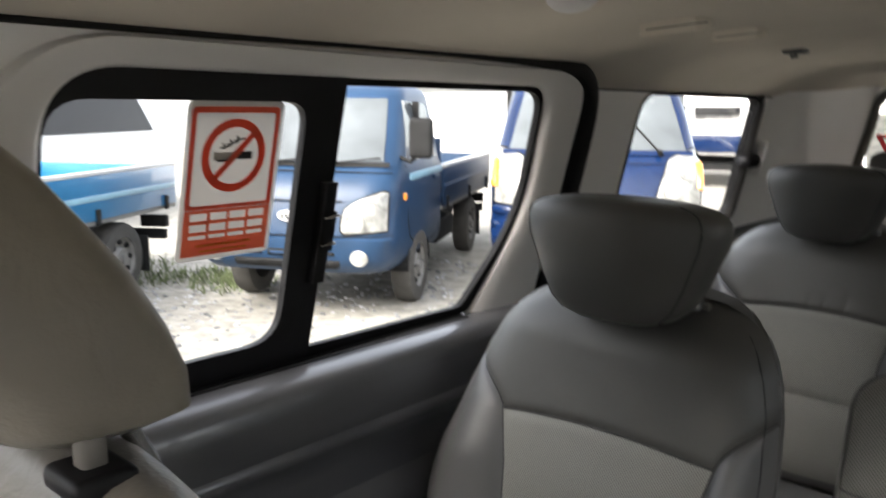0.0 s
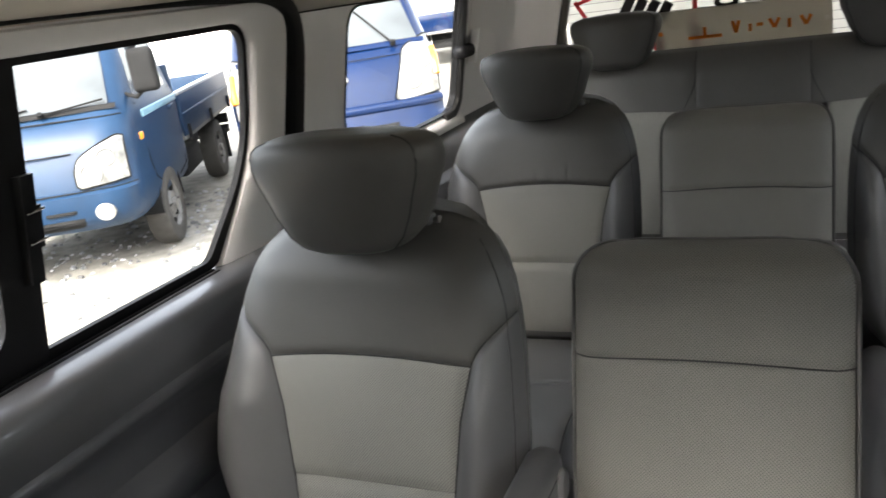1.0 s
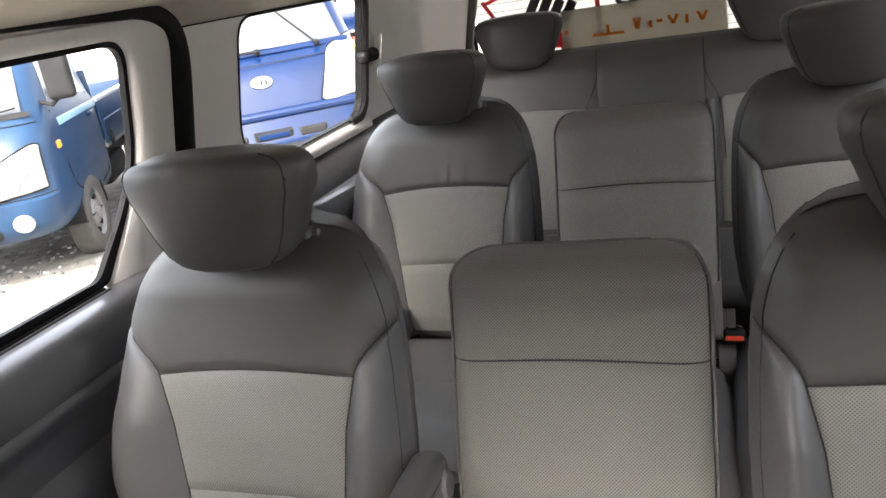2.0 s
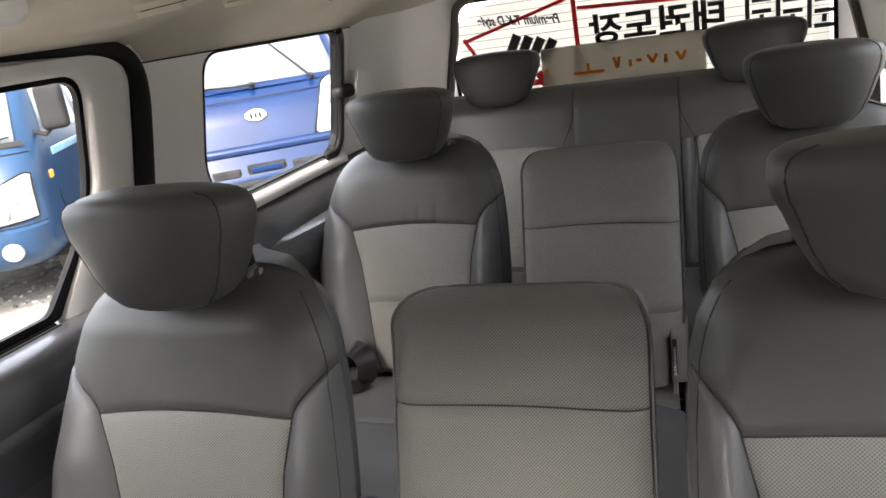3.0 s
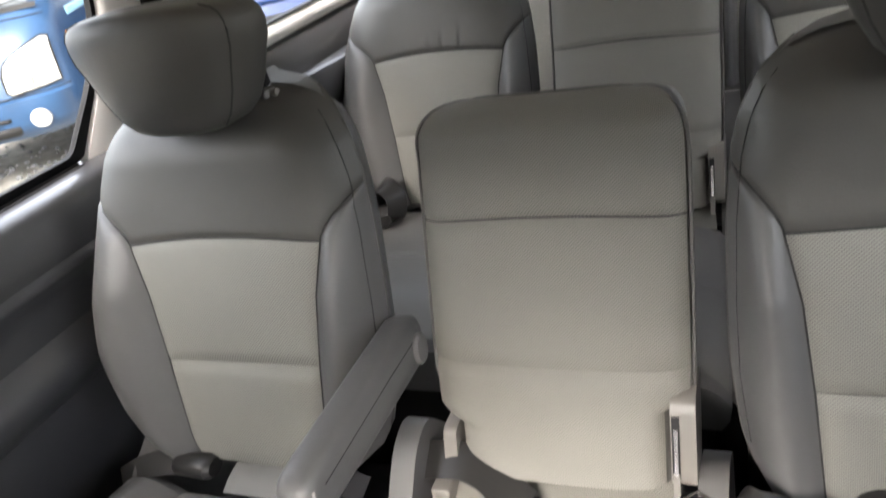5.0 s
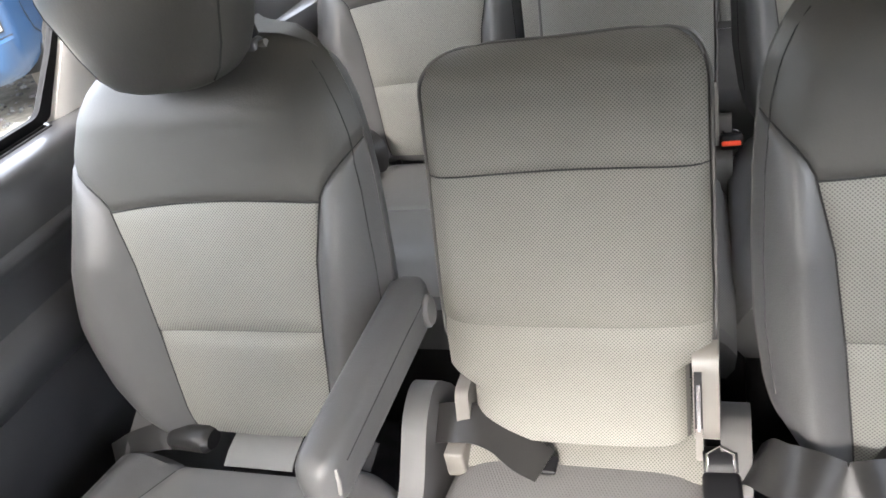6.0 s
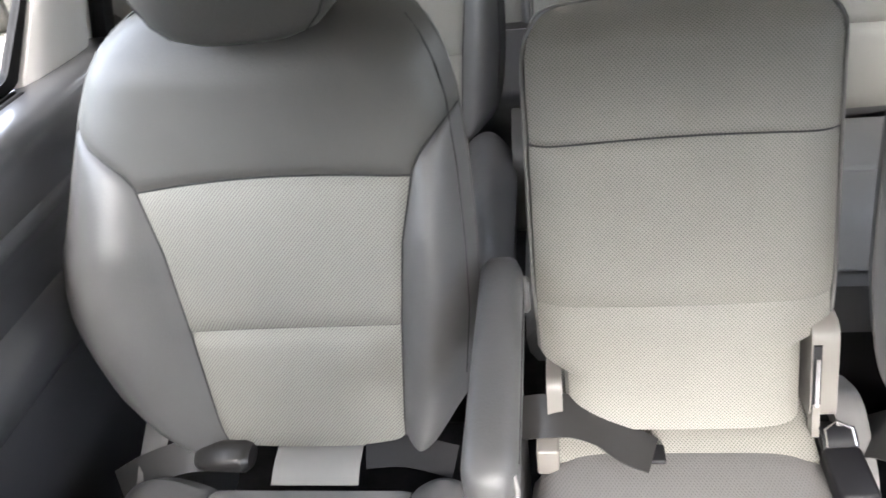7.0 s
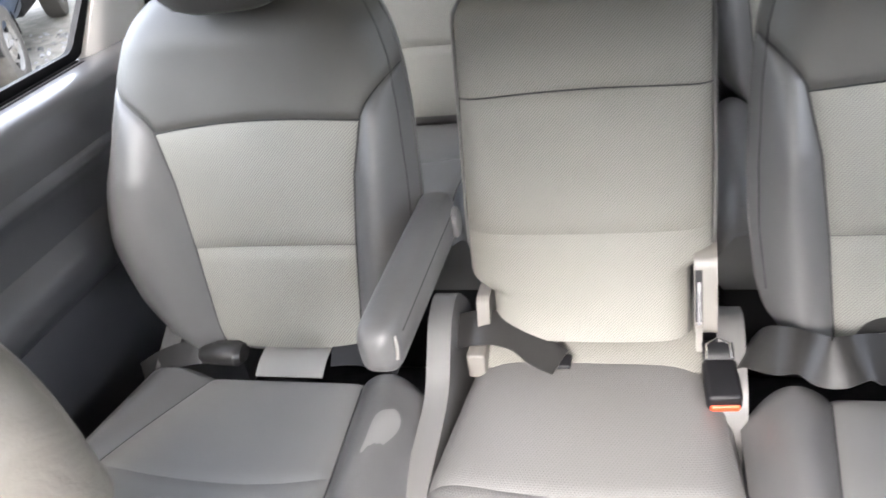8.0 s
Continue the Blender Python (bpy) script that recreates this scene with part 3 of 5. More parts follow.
def seat_back_parts(top, skin=None, folds=0.0):
    """Backrest: shell, yoke, two bolsters, two centre panels and their seams. folds: depth of creases over the yoke seam."""
    hide, sides = skin or LEATHER, skin or LEATHER_SIDE
    bm = bmesh.new()
    rings = []
    for z in [0.40, 0.42, 0.46, 0.52, 0.58, 0.64, 0.70, 0.75, 0.80, 0.84, 0.87, 0.89, 0.905, 0.918, 0.93, 0.938, 0.943]:
        if skin and z > 0.9:
            continue
        ring = []
        for i in range(21):
            f = -1 + 2 * i / 20
            x = f * max(half(z, f), 0.05)
            ring.append((x * 0.995, back_front(x, z) + 0.003 + 0.013 * (1 - abs(f) ** 6), z))
        thick = 0.115 - 0.05 * max(0, (z - 0.86) / 0.083) ** 2
        for i in range(12):
            a = math.pi * (i + 0.5) / 12
            h = max(half(z, math.cos(a)), 0.05)
            ring.append((h * 0.995 * math.copysign(abs(math.cos(a)) ** 0.6, math.cos(a)), back_line(z) + 0.045 + (thick - 0.045) * math.sin(a) ** 0.5, z))
        rings.append(ring)
    add_loft(bm, rings)
    part("shell", bm, sides, top)

    def yoke(u, v):
        s = 2 * u - 1
        b = 0.155 / half(0.75, s)
        z0 = 0.75 + 0.012 * (1 - (s / b) ** 2) if abs(s) < b else 0.75 + 0.056 * ((abs(s) - b) / (1 - b)) ** 0.625
        z = z0 + v * ((0.905 if skin else 0.941) - z0)
        x = s * half(z, s)
        y = back_front(x, z) + tuck((z - z0)) + 0.004 * v ** 10
        for k, c in enumerate((-0.012, 0.018, 0.06)):
            y += folds * math.exp(-((x - c - 0.1 * (z - z0)) / 0.0045) ** 2) * math.exp(-((z - z0 - 0.012) / (0.02 + 0.006 * k)) ** 2)
        return (x, y, z)

    bm = bmesh.new()
    add_grid(bm, yoke, 120 if folds else 44, 34)
    part("yoke", bm, hide, top, "smooth dark grey leather upper panel")
    for z0, z1, lab in ((0.582, 0.75, "perforated grey fabric centre panel"), (0.425, 0.5815, "perforated grey fabric lumbar panel")):
        def centre(u, v):
            s = 2 * u - 1
            zt = z1 + (0.012 if z1 > 0.7 else 0.003) * (1 - s * s)
            zb = z0 + (0.003 if z0 > 0.5 else 0.0) * (1 - s * s)
            z = zb + v * (zt - zb)
            x = s * seam_x(z, s)
            low = min(z - zb if z0 > 0.5 else 1, zt - z if z1 < 0.7 else 1)
            edge = min(zt - z if z1 > 0.7 else 1, (1 - abs(s)) * 0.13)
            puff = -0.006 * (1 - s * s) * math.sin(math.pi * v)
            return (x, back_front(x, z) + max(tuck(edge, 0.0035), tuck(low, 0.006, 0.009)) + puff, z)
        bm = bmesh.new()
        add_grid(bm, centre, 36, 26)
        part("centre_panel", bm, MESH, top, lab)
    for sd in (-1, 1):
        def bolster(u, v):
            z = 0.42 + v * (0.806 - 0.42)
            xi, h = seam_x(z, sd), half(z, sd)
            x = xi + u * (h - xi)
            return (sd * x, back_front(sd * x, z) + tuck(u * max(h - xi, 0.001)), z)
        bm = bmesh.new()
        add_grid(bm, bolster, 20, 40)
        part("bolster", bm, sides, top, "dark grey leather side bolster")
    arc = [(s * 0.155, 0.75 + 0.012 * (1 - s * s)) for s in (i / 12 for i in range(-12, 13))]
    heights = [0.425 + i * 0.381 / 30 for i in range(31)]
    for line in (arc, [(seam_x(z, 1), z) for z in heights], [(-seam_x(z, -1), z) for z in heights]):
        part("seam", tube([Vector((x, back_front(x, z) + 0.003, z)) for x, z in line], 0.0011, 6), SEAM, top)
    zs = [0.50 + i * 0.40 / 24 for i in range(25)]
    part("stitching", tube([Vector((-Outer.side * (half(z, -Outer.side) - 0.011), back_front(-Outer.side * (half(z, -Outer.side) - 0.011), z) - 0.0003, z)) for z in zs], 0.0009, 5), SEAM, top, "dark stitching along the rim")
    for sd in (-1, 1):
        zs = [0.45 + i * 0.47 / 24 for i in range(25)]
        part("piping", tube([Vector((sd * half(z, sd) * 0.995, back_front(sd * half(z, sd), z) + 0.001, z)) for z in zs], 0.0022, 6), hide, top)


HEAD = [(0.888, 0.03, 0.02), (0.89, 0.058, 0.032), (0.898, 0.08, 0.041), (0.915, 0.098, 0.047), (0.945, 0.114, 0.05), (0.98, 0.127, 0.052), (1.01, 0.136, 0.053), (1.03, 0.1395, 0.052), (1.044, 0.1385, 0.05), (1.053, 0.134, 0.046), (1.059, 0.124, 0.041), (1.0625, 0.106, 0.034), (1.0635, 0.055, 0.018)]


HEAD_FRONT = [(0.888, 0.055, 0.028), (0.893, 0.09, 0.042), (0.905, 0.119, 0.05), (0.925, 0.126, 0.055), (0.95, 0.127, 0.056), (0.98, 0.121, 0.054), (1.01, 0.110, 0.05), (1.03, 0.099, 0.045), (1.045, 0.085, 0.038), (1.056, 0.067, 0.03), (1.062, 0.045, 0.018), (1.064, 0.02, 0.008)]


def headrest_parts(top, y=0.012, scale=1.0, lift=0.0, cx=0.0, tall=0.9, tilt=0.18, deep=1.0, skin=None):
    """A bean-shaped headrest on two steel posts; its front is broad and slightly arched."""
    def point(z, a, w, d):
        c, s = math.cos(a), math.sin(a)
        x = w * math.copysign(abs(c) ** 0.55, c)
        yy = deep * d * math.copysign(abs(s) ** 0.62, s)
        lean = tilt * (z - 0.97)
        arch = -0.010 * (x / 0.14) ** 2 * (1 if z > 1.0 else 0)
        return Vector((cx + x * scale, y + yy + lean + 0.16 * x * x / 0.14, lift + 0.89 + (z - 0.89) * scale * tall + arch))

    bm = bmesh.new()
    add_loft(bm, [[point(z, 2 * math.pi * k / 40, w, d) for k in range(40)] for z, w, d in (HEAD_FRONT if skin and tall > 1 else HEAD)])
    hr = part("headrest", bm, skin or LEATHER, top, "beige-grey covered headrest" if skin else "dark grey leather headrest")
    for a0 in (() if skin else (-0.62, math.pi + 0.62)):
        path = [point(z, a0 if a0 > 0 else a0, w, d) for z, w, d in HEAD[2:-1]]
        part("seam", tube(path, 0.0013, 6), SEAM, hr)
    for sd in (-1, 1):
        part("post", tube([Vector((cx + sd * 0.07 * scale, y + 0.09, 0.84 + lift)), Vector((cx + sd * 0.07 * scale, y + 0.035, 0.955 + lift))], 0.0065, 10, 1.0, (0, 1, 0)), METAL, hr, "chromed post")
        part("post_collar", tube([Vector((cx + sd * 0.07 * scale, y + 0.078, 0.915 + lift)), Vector((cx + sd * 0.07 * scale, y + 0.075, 0.936 + lift))], 0.014, 12, 1.0, (0, 1, 0)), BLACK, hr)


def cushion_parts(top, hw, xi_rear, xi_in, xi_out, y_rear=-0.06, y_front=-0.54, z_rear=0.385, z_front=0.41, swell=0.028, split=0.44, flare=0.0):
    """Seat cushion: base shell, centre panel in two pieces and two bolsters."""
    def wide(x):
        return hw if not isinstance(hw, tuple) else hw[1] if x * Outer.side > 0 else hw[0]

    def xi_at(t, x):
        return xi_rear + ((xi_out if x * Outer.side > 0 else xi_in) - xi_rear) * min(max(t, 0) / 0.5, 1)

    def height(x, y):
        t = (y - y_rear) / (y_front - y_rear)
        z = z_rear + (z_front - z_rear) * math.sin(min(t, 1) * math.pi / 2)
        w = wide(x)
        f = min(abs(x) / w, 1.0)
        xi = xi_at(t, x) / w
        if f > xi and xi < 1:
            z += swell * math.sin(math.pi * min((f - xi) / (1 - xi) * 1.1, 1.0))
        z -= 0.05 * f ** 8
        z -= 0.06 * max(0.0, (t - 0.75) / 0.25) ** 2.2
        z -= 0.012 * max(0.0, (0.03 - t) / 0.03) ** 2
        return z

    bm = bmesh.new()
    rings = []
    for j in range(21):
        y = y_rear + (y_front - y_rear) * j / 20
        xs = [wide(k) * k / 12 for k in range(-12, 13)]
        out = 1 + flare * min(1.0, j / 9)
        ring = [(x * 0.99 * out, y, height(x, y) - 0.004 - 0.008 * (1 - (x / wide(x)) ** 6)) for x in xs]
        ring += [(wide(k) * k * out, y, z) for k, z in ((0.97, 0.27), (0.9, 0.25), (-0.9, 0.25), (-0.97, 0.27))]
        rings.append(ring)
    add_loft(bm, rings)
    cu = part("cushion", bm, LEATHER_SIDE, top)

    for t0, t1 in ((0.0, split), (split, 0.98)):
        def centre(u, v):
            s, t = 2 * u - 1, t0 + v * (t1 - t0)
            y = y_rear + (y_front - y_rear) * (t + (0.05 * (1 - v) if t0 > 0 else 0.05 * v) * (1 - s * s))
            x = s * xi_at(t, s)
            edge = min((1 - abs(s)) * xi_at(t, s), (t1 - t) * 0.48 if t0 == 0 else 1, (t - t0) * 0.48 if t0 > 0 else 1)
            return (x * (1 + flare * min(1.0, max(t, 0.0) / 0.45)), y, height(x, y) - tuck(edge, 0.0025))
        bm = bmesh.new()
        add_grid(bm, centre, 30, 24)
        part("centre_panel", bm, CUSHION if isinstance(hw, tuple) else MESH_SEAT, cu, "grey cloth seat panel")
    if isinstance(hw, tuple):
        for sd in (-1, 1):
            def bolster(u, v):
                t = v * 0.98
                y = y_rear + (y_front - y_rear) * t
                xi = xi_at(t, sd)
                x = xi + u * (wide(sd) * 0.995 - xi)
                return (sd * x, y, height(sd * x, y) - tuck(u * (wide(sd) - xi), 0.004))
            bm = bmesh.new()
            add_grid(bm, bolster, 16, 30)
            part("bolster", bm, LEATHER_SIDE, cu, "dark grey leather cushion bolster")
        for sd in (-1, 1):
            part("seam", tube([Vector((sd * xi_at(t, sd), y_rear + (y_front - y_rear) * t, height(sd * xi_at(t, sd), y_rear + (y_front - y_rear) * t) - 0.003)) for t in (i / 24 for i in range(24))], 0.0015, 6), SEAM, cu)
    return height


def side_seat(at, label, arm=0, group="side seats", tall=0.9, lift=0.02, tilt=0.18, deep=1.0, shift=0.0, y_head=0.012, skin=None, folds=0.0, narrow=1.0, rear=-0.11):
    top = thing("van_seat", at, label, "seat", group)
    seat_back_parts(top, skin, folds)
    headrest_parts(top, y_head, narrow, tall=tall / narrow, lift=lift, tilt=tilt, deep=deep, cx=shift, skin=skin)
    if skin:
        over = smooth_path([(-0.178, 0.09, 0.78), (-0.17, 0.088, 0.85), (-0.143, 0.087, 0.892), (-0.08, 0.087, 0.912), (0, 0.087, 0.918), (0.08, 0.087, 0.912), (0.143, 0.087, 0.892), (0.17, 0.088, 0.85), (0.178, 0.09, 0.78)], 6)
        part("shoulder_roll", tube(over, 0.05, 18, 0.85, (0, 1, 0)), WORN, top, "worn grey-beige leather top edge")
        for sd in (-1, 1):
            collar = part("post_collar", box(sd * 0.07 - 0.024, sd * 0.07 + 0.022, 0.052, 0.092, 0.95, 0.966, 0.006), BLACK, top, "black plastic headrest collar")
            part("post_sleeve", box(sd * 0.07 - 0.009, sd * 0.07 + 0.007, 0.064, 0.08, 0.962, 0.985, 0.004), PLASTIC_SEAT, collar, "pale plastic headrest sleeve")
    lug = part("release_lug", box(0.066, 0.096, 0.07, 0.096, 0.905, 0.934, 0.006), PLASTIC_DARK, top, "dark plastic headrest release lug")
    part("release_button", tube([Vector((0.09, 0.083, 0.922)), Vector((0.105, 0.083, 0.926))], 0.006, 10, 1.0, (0, 1, 0)), PLASTIC_SEAT, lug)
    top_at = cushion_parts(top, (0.226, 0.272), 0.12, 0.141, 0.222, y_rear=rear, z_rear=0.398, z_front=0.415)
    part("pedestal", box(-0.2, 0.2, -0.5, -0.02, 0.0, 0.26, 0.02), BLACK, top)
    for sd in (-1, 1):
        bm = bmesh.new()
        add_loft(bm, [[(sd * ((0.228 if sd != Outer.side else 0.205) + q), y, z) for y, z in [(p.x, p.y) for p in rounded([(-0.45, 0.2), (0.06, 0.2), (0.05, 0.42), (-0.01, 0.485), (-0.06, 0.47), (-0.13, 0.39), (-0.45, 0.33)] if sd != Outer.side and arm else [(-0.16, 0.22), (0.06, 0.22), (0.05, 0.42), (-0.03, 0.455), (-0.12, 0.40)], 0.03)]] for q in (-0.012, -0.004, 0.014, 0.022)])
        part("hinge_cover", bm, PLASTIC_SIDE, top, "grey plastic hinge cover")
    if arm:
        a = arm

        # Paler oval laid just over the bolster's surface.
        def worn(u, v):
            q, r = 2 * math.pi * u, 0.02 + 0.98 * v
            x, y = 0.186 + r * (0.012 + 0.003 * math.sin(3 * q)) * math.cos(q), -0.232 + r * (0.05 + 0.008 * math.sin(2 * q + 1)) * math.sin(q)
            return (a * (x + 0.12 * (y + 0.232)), y, top_at(a * x, y) + 0.0022)
        bm = bmesh.new()
        add_grid(bm, worn, 28, 5)
        part("pale_patch", bm, CUSHION, top, "pale patch on the cushion bolster")
        bm = bmesh.new()
        rings = []
        for t, w, h in ((0, 0.012, 0.018), (0.02, 0.02, 0.03), (0.08, 0.0245, 0.038), (0.5, 0.025, 0.036), (0.88, 0.025, 0.034), (0.925, 0.0245, 0.033), (0.955, 0.0225, 0.0305), (0.978, 0.0185, 0.025), (0.992, 0.0125, 0.0165), (1.0, 0.005, 0.006)):
            c = Vector((a * 0.241, 0.02 - 0.325 * t, 0.605 + 0.0 * t))
            rings.append([c + Vector((w * math.copysign(abs(math.cos(q)) ** 0.6, math.cos(q)), 0, h * math.copysign(abs(math.sin(q)) ** 0.6, math.sin(q)))) for q in (2 * math.pi * k / 24 for k in range(24))])
        add_loft(bm, rings)
        ar = part("armrest", bm, LEATHER_SIDE, top, "grey leather folding armrest")
        part("worn_edge", tube([Vector((a * 0.262, -0.288, 0.622)), Vector((a * 0.2645, -0.292, 0.61)), Vector((a * 0.2635, -0.295, 0.596))], 0.0022, 6), PALE_CLOTH, ar, "pale worn spot on the armrest edge")
        part("seam", tube([Vector((a * 0.2655, -0.27, 0.616)), Vector((a * 0.2655, -0.1, 0.618)), Vector((a * 0.2655, -0.02, 0.617))], 0.0009, 6), SEAM, ar)
        bm = bmesh.new()
        add_loft(bm, [[(a * x, -0.012 + q * math.cos(k * math.pi / 10), 0.6 + 1.25 * q * math.sin(k * math.pi / 10)) for k in range(20)] for q, x in ((0.018, 0.262), (0.018, 0.268), (0.015, 0.2715), (0.006, 0.2725))])
        part("hinge_button", bm, PLASTIC_SIDE, ar, "grey plastic hinge button")
    return top


MHW = [(0.43, 0.133), (0.525, 0.133), (0.53, 0.15), (0.545, 0.163), (0.60, 0.165), (0.80, 0.165), (0.9, 0.165)]


def mid_seat(at, label, drop=0.0):
    """Fold-down centre seat: a flat panel back without headrest. drop: how much lower its top is."""
    def crop(z):
        return z - drop * max(0.0, z - 0.75) / 0.144

    def half(x, z):
        """Half width at the height z: the step over the hinge lies lower on one side."""
        return lerp(MHW, z + 0.03 if x < 0 else z)

    def mid_front(x, z):
        f = min(abs(x) / half(x, z), 1)
        return 0.33 * (crop(z) - 0.75) + 0.02 * f ** 10 - 0.006 * (1 - f * f)

    def bend(d):
        """Over the top edge: depth, height and half width after the distance d past the height 0.84."""
        w = 0.165 - 0.06 * (1 - math.sqrt(max(0.0, 1 - (d / 0.086) ** 2)))
        if d < 0.02:
            return 0.0, 0.84 + d, w
        a = (d - 0.02) / 0.066 * radians(97)
        return 0.05 * (1 - math.cos(a)), 0.86 + 0.034 * math.sin(a), w

    top = thing("centre_seat", at, label, "seat", "centre seats")
    bm = bmesh.new()
    rings = []
    levels = [(z, lerp(MHW, z), 0.0) for z in (0.43, 0.47, 0.49, 0.497, 0.503, 0.515, 0.52, 0.527, 0.533, 0.545, 0.6, 0.7, 0.8)]
    for d in (0.0, 0.01, 0.02, 0.028, 0.036, 0.044, 0.052, 0.06, 0.068, 0.075):
        back, z, w = bend(d)
        levels.append((z - 0.003, w - 0.002, back))
    for z, h, back in levels:
        wl = h if z > 0.55 else half(-1, z)
        xs = [(wl if i < 10 else h) * (-1 + 2 * i / 20) for i in range(21)]
        ring = [(x, mid_front(x, min(z, 0.86)) + 0.33 * (crop(z) - crop(min(z, 0.86))) + back + 0.006, crop(z)) for x in xs]
        deep = 0.33 * (z - 0.75) + 0.062 - 0.006 * back / 0.05
        ring += [(h * 0.99, deep - 0.01, crop(z)), (h * 0.9, deep, crop(z)), (-wl * 0.9, deep, crop(z)), (-wl * 0.99, deep - 0.01, crop(z))]
        rings.append(ring)
    add_loft(bm, rings)
    part("shell", bm, LEATHER, top)
    for z0, z1, up in ((0.747, 0.84, 0), (0.575, 0.745, 1), (0.434, 0.5748, 0)):
        def panel(u, v):
            s = 2 * u - 1
            zt = z1 + (0.009 * (1 - s * s) if up else 0)
            zb = z0 + (0.009 * (1 - s * s) if z0 > 0.7 else 0)
            z = zb + v * (zt - zb)
            x = s * (half(s, z) - 0.004)
            edge = min(z - zb if z0 > 0.7 else 1, zt - z if up else 1)
            low = min(z - zb if up else 1, zt - z if z1 < 0.6 else 1)
            return (x, mid_front(x, z) + max(tuck(edge, 0.003), tuck(low, 0.0045, 0.009)), crop(z))
        bm = bmesh.new()
        add_grid(bm, panel, 36, 24)
        part("back_panel", bm, MESH_BROWN_SHADED, top, "perforated grey fabric panel")
    part("seam", tube([Vector((s * 0.162, mid_front(s * 0.162, 0.75) + 0.0025, 0.746 + 0.009 * (1 - s * s))) for s in (i / 12 for i in range(-12, 13))], 0.0010, 6), SEAM, top)
    def rolled(s, d, lift=0.0):
        back, z, w = bend(d)
        x = s * (w - 0.004)
        return (x, 0.33 * (crop(z) - 0.75) + 0.02 * (abs(s) * (w - 0.004) / w) ** 10 * (1 - d / 0.086) - 0.006 * (1 - s * s) + back + lift, crop(z) - 0.004 * abs(s) ** 8 * d / 0.086)
    bm = bmesh.new()
    add_grid(bm, lambda u, v: rolled(2 * u - 1, 0.086 * v), 36, 20)
    part("top_roll", bm, MESH_BROWN_SHADED, top, "perforated fabric rolled over the top edge")
    edge = [Vector((-lerp(MHW, z), mid_front(lerp(MHW, z), z) + 0.002, crop(z))) for z in (0.54 + 0.3 * i / 20 for i in range(20))]
    edge += [Vector(rolled(-1.02, 0.086 * i / 16)) for i in range(17)]
    over = [Vector(rolled(i / 12, 0.086)) for i in range(-11, 12)]
    other = [Vector((-v.x, v.y, v.z)) for v in reversed(edge)]
    part("piping", tube(edge + over + other, 0.0027, 6), LEATHER, top, "leather edge piping")
    cushion_parts(top, 0.178, 0.165, 0.172, 0.172, y_rear=-0.105, y_front=-0.54, z_rear=0.402, z_front=0.412, swell=0.0, split=0.53, flare=0.08)
    bm = bmesh.new()
    add_loft(bm, [[(x, y, z) for x in (-w, -w * 0.5, 0, w * 0.5, w)] + [(w, y, 0.36), (-w, y, 0.36)] for w, y, z in ((0.15, -0.125, 0.398), (0.146, -0.09, 0.415), (0.14, -0.02, 0.435), (0.135, 0.02, 0.43))])
    part("cushion_tongue", bm, MESH_BROWN_SHADED, top, "fabric tongue between cushion and back")
    part("pedestal", box(-0.14, 0.14, -0.48, -0.06, 0.0, 0.26, 0.02), BLACK, top)
    # hinge covers, and the lever in its slot
    bm = bmesh.new()
    add_loft(bm, [[(q, 0.33 * (z - 0.75) + y, z) for y, z in [(p.x, p.y) for p in rounded([(-0.004, 0.44), (0.07, 0.44), (0.07, 0.55), (-0.004, 0.55)], 0.02)]] for q in (0.137, 0.166)])
    hc = part("hinge_cover", bm, PLASTIC_SEAT, top, "warm grey plastic hinge cover")
    def sloped(x0, x1, z0, z1, out):
        bm = bmesh.new()
        add_loft(bm, [[(x0, 0.33 * (z - 0.75) - out, z), (x1, 0.33 * (z - 0.75) - out, z), (x1, 0.33 * (z - 0.75) + 0.01, z), (x0, 0.33 * (z - 0.75) + 0.01, z)] for z in (z0, z0 + 0.004, z1 - 0.004, z1)])
        return bm
    part("slot", sloped(0.1385, 0.1475, 0.455, 0.528, 0.006), BLACK, hc)
    part("lever", sloped(0.141, 0.1455, 0.46, 0.515, 0.0085), METAL, hc)
    part("lever_foot", sloped(0.139, 0.147, 0.425, 0.462, 0.008), PLASTIC_SEAT, hc)
    bm = bmesh.new()
    add_loft(bm, [[(q, 0.33 * (z - 0.75) + y, z) for y, z in [(p.x, p.y) for p in rounded([(0.0, 0.44), (0.06, 0.44), (0.06, 0.489), (0.0, 0.489)], 0.012)]] for q in (-0.155, -0.137)])
    part("hinge_cover", bm, PLASTIC_SEAT, top, "warm grey plastic hinge cover")
    return top


GREY_SEAT = "dark grey leather van seat with perforated fabric centre and headrest"
side_seat((-0.424, 1.0, 0), "dark grey leather van seat with fabric centre, headrest and folding armrest", arm=1, narrow=0.955, shift=0.011, tilt=-0.1)
Outer.bulge = 0.0
side_seat((-0.424, 1.862, 0), GREY_SEAT, folds=0.0022, narrow=0.9, rear=-0.05, shift=0.006, tilt=-0.1)
FRONT_SEAT = "front seat with a beige-grey cover and tall headrest"
side_seat((-0.43, 0.245, 0), FRONT_SEAT, group="front seats", tall=1.2, lift=0.078, tilt=-0.55, deep=1.2, y_head=0.045, shift=-0.035, skin=BEIGE)
Outer.side, Outer.bulge = 1, 0.034
side_seat((0.431, 1.0, 0), GREY_SEAT, shift=0.016, tilt=-0.1)
Outer.bulge = 0.0
side_seat((0.418, 1.862, 0), GREY_SEAT, shift=0.008, narrow=0.88, rear=-0.05, tilt=-0.1)
side_seat((0.50, 0.36, 0), FRONT_SEAT, group="front seats", tall=0.9, lift=0.046, tilt=0.0, deep=1.1, y_head=0.07, shift=-0.034, skin=BEIGE)
MID_SEAT = "fold-down centre seat in perforated grey fabric, back upright"
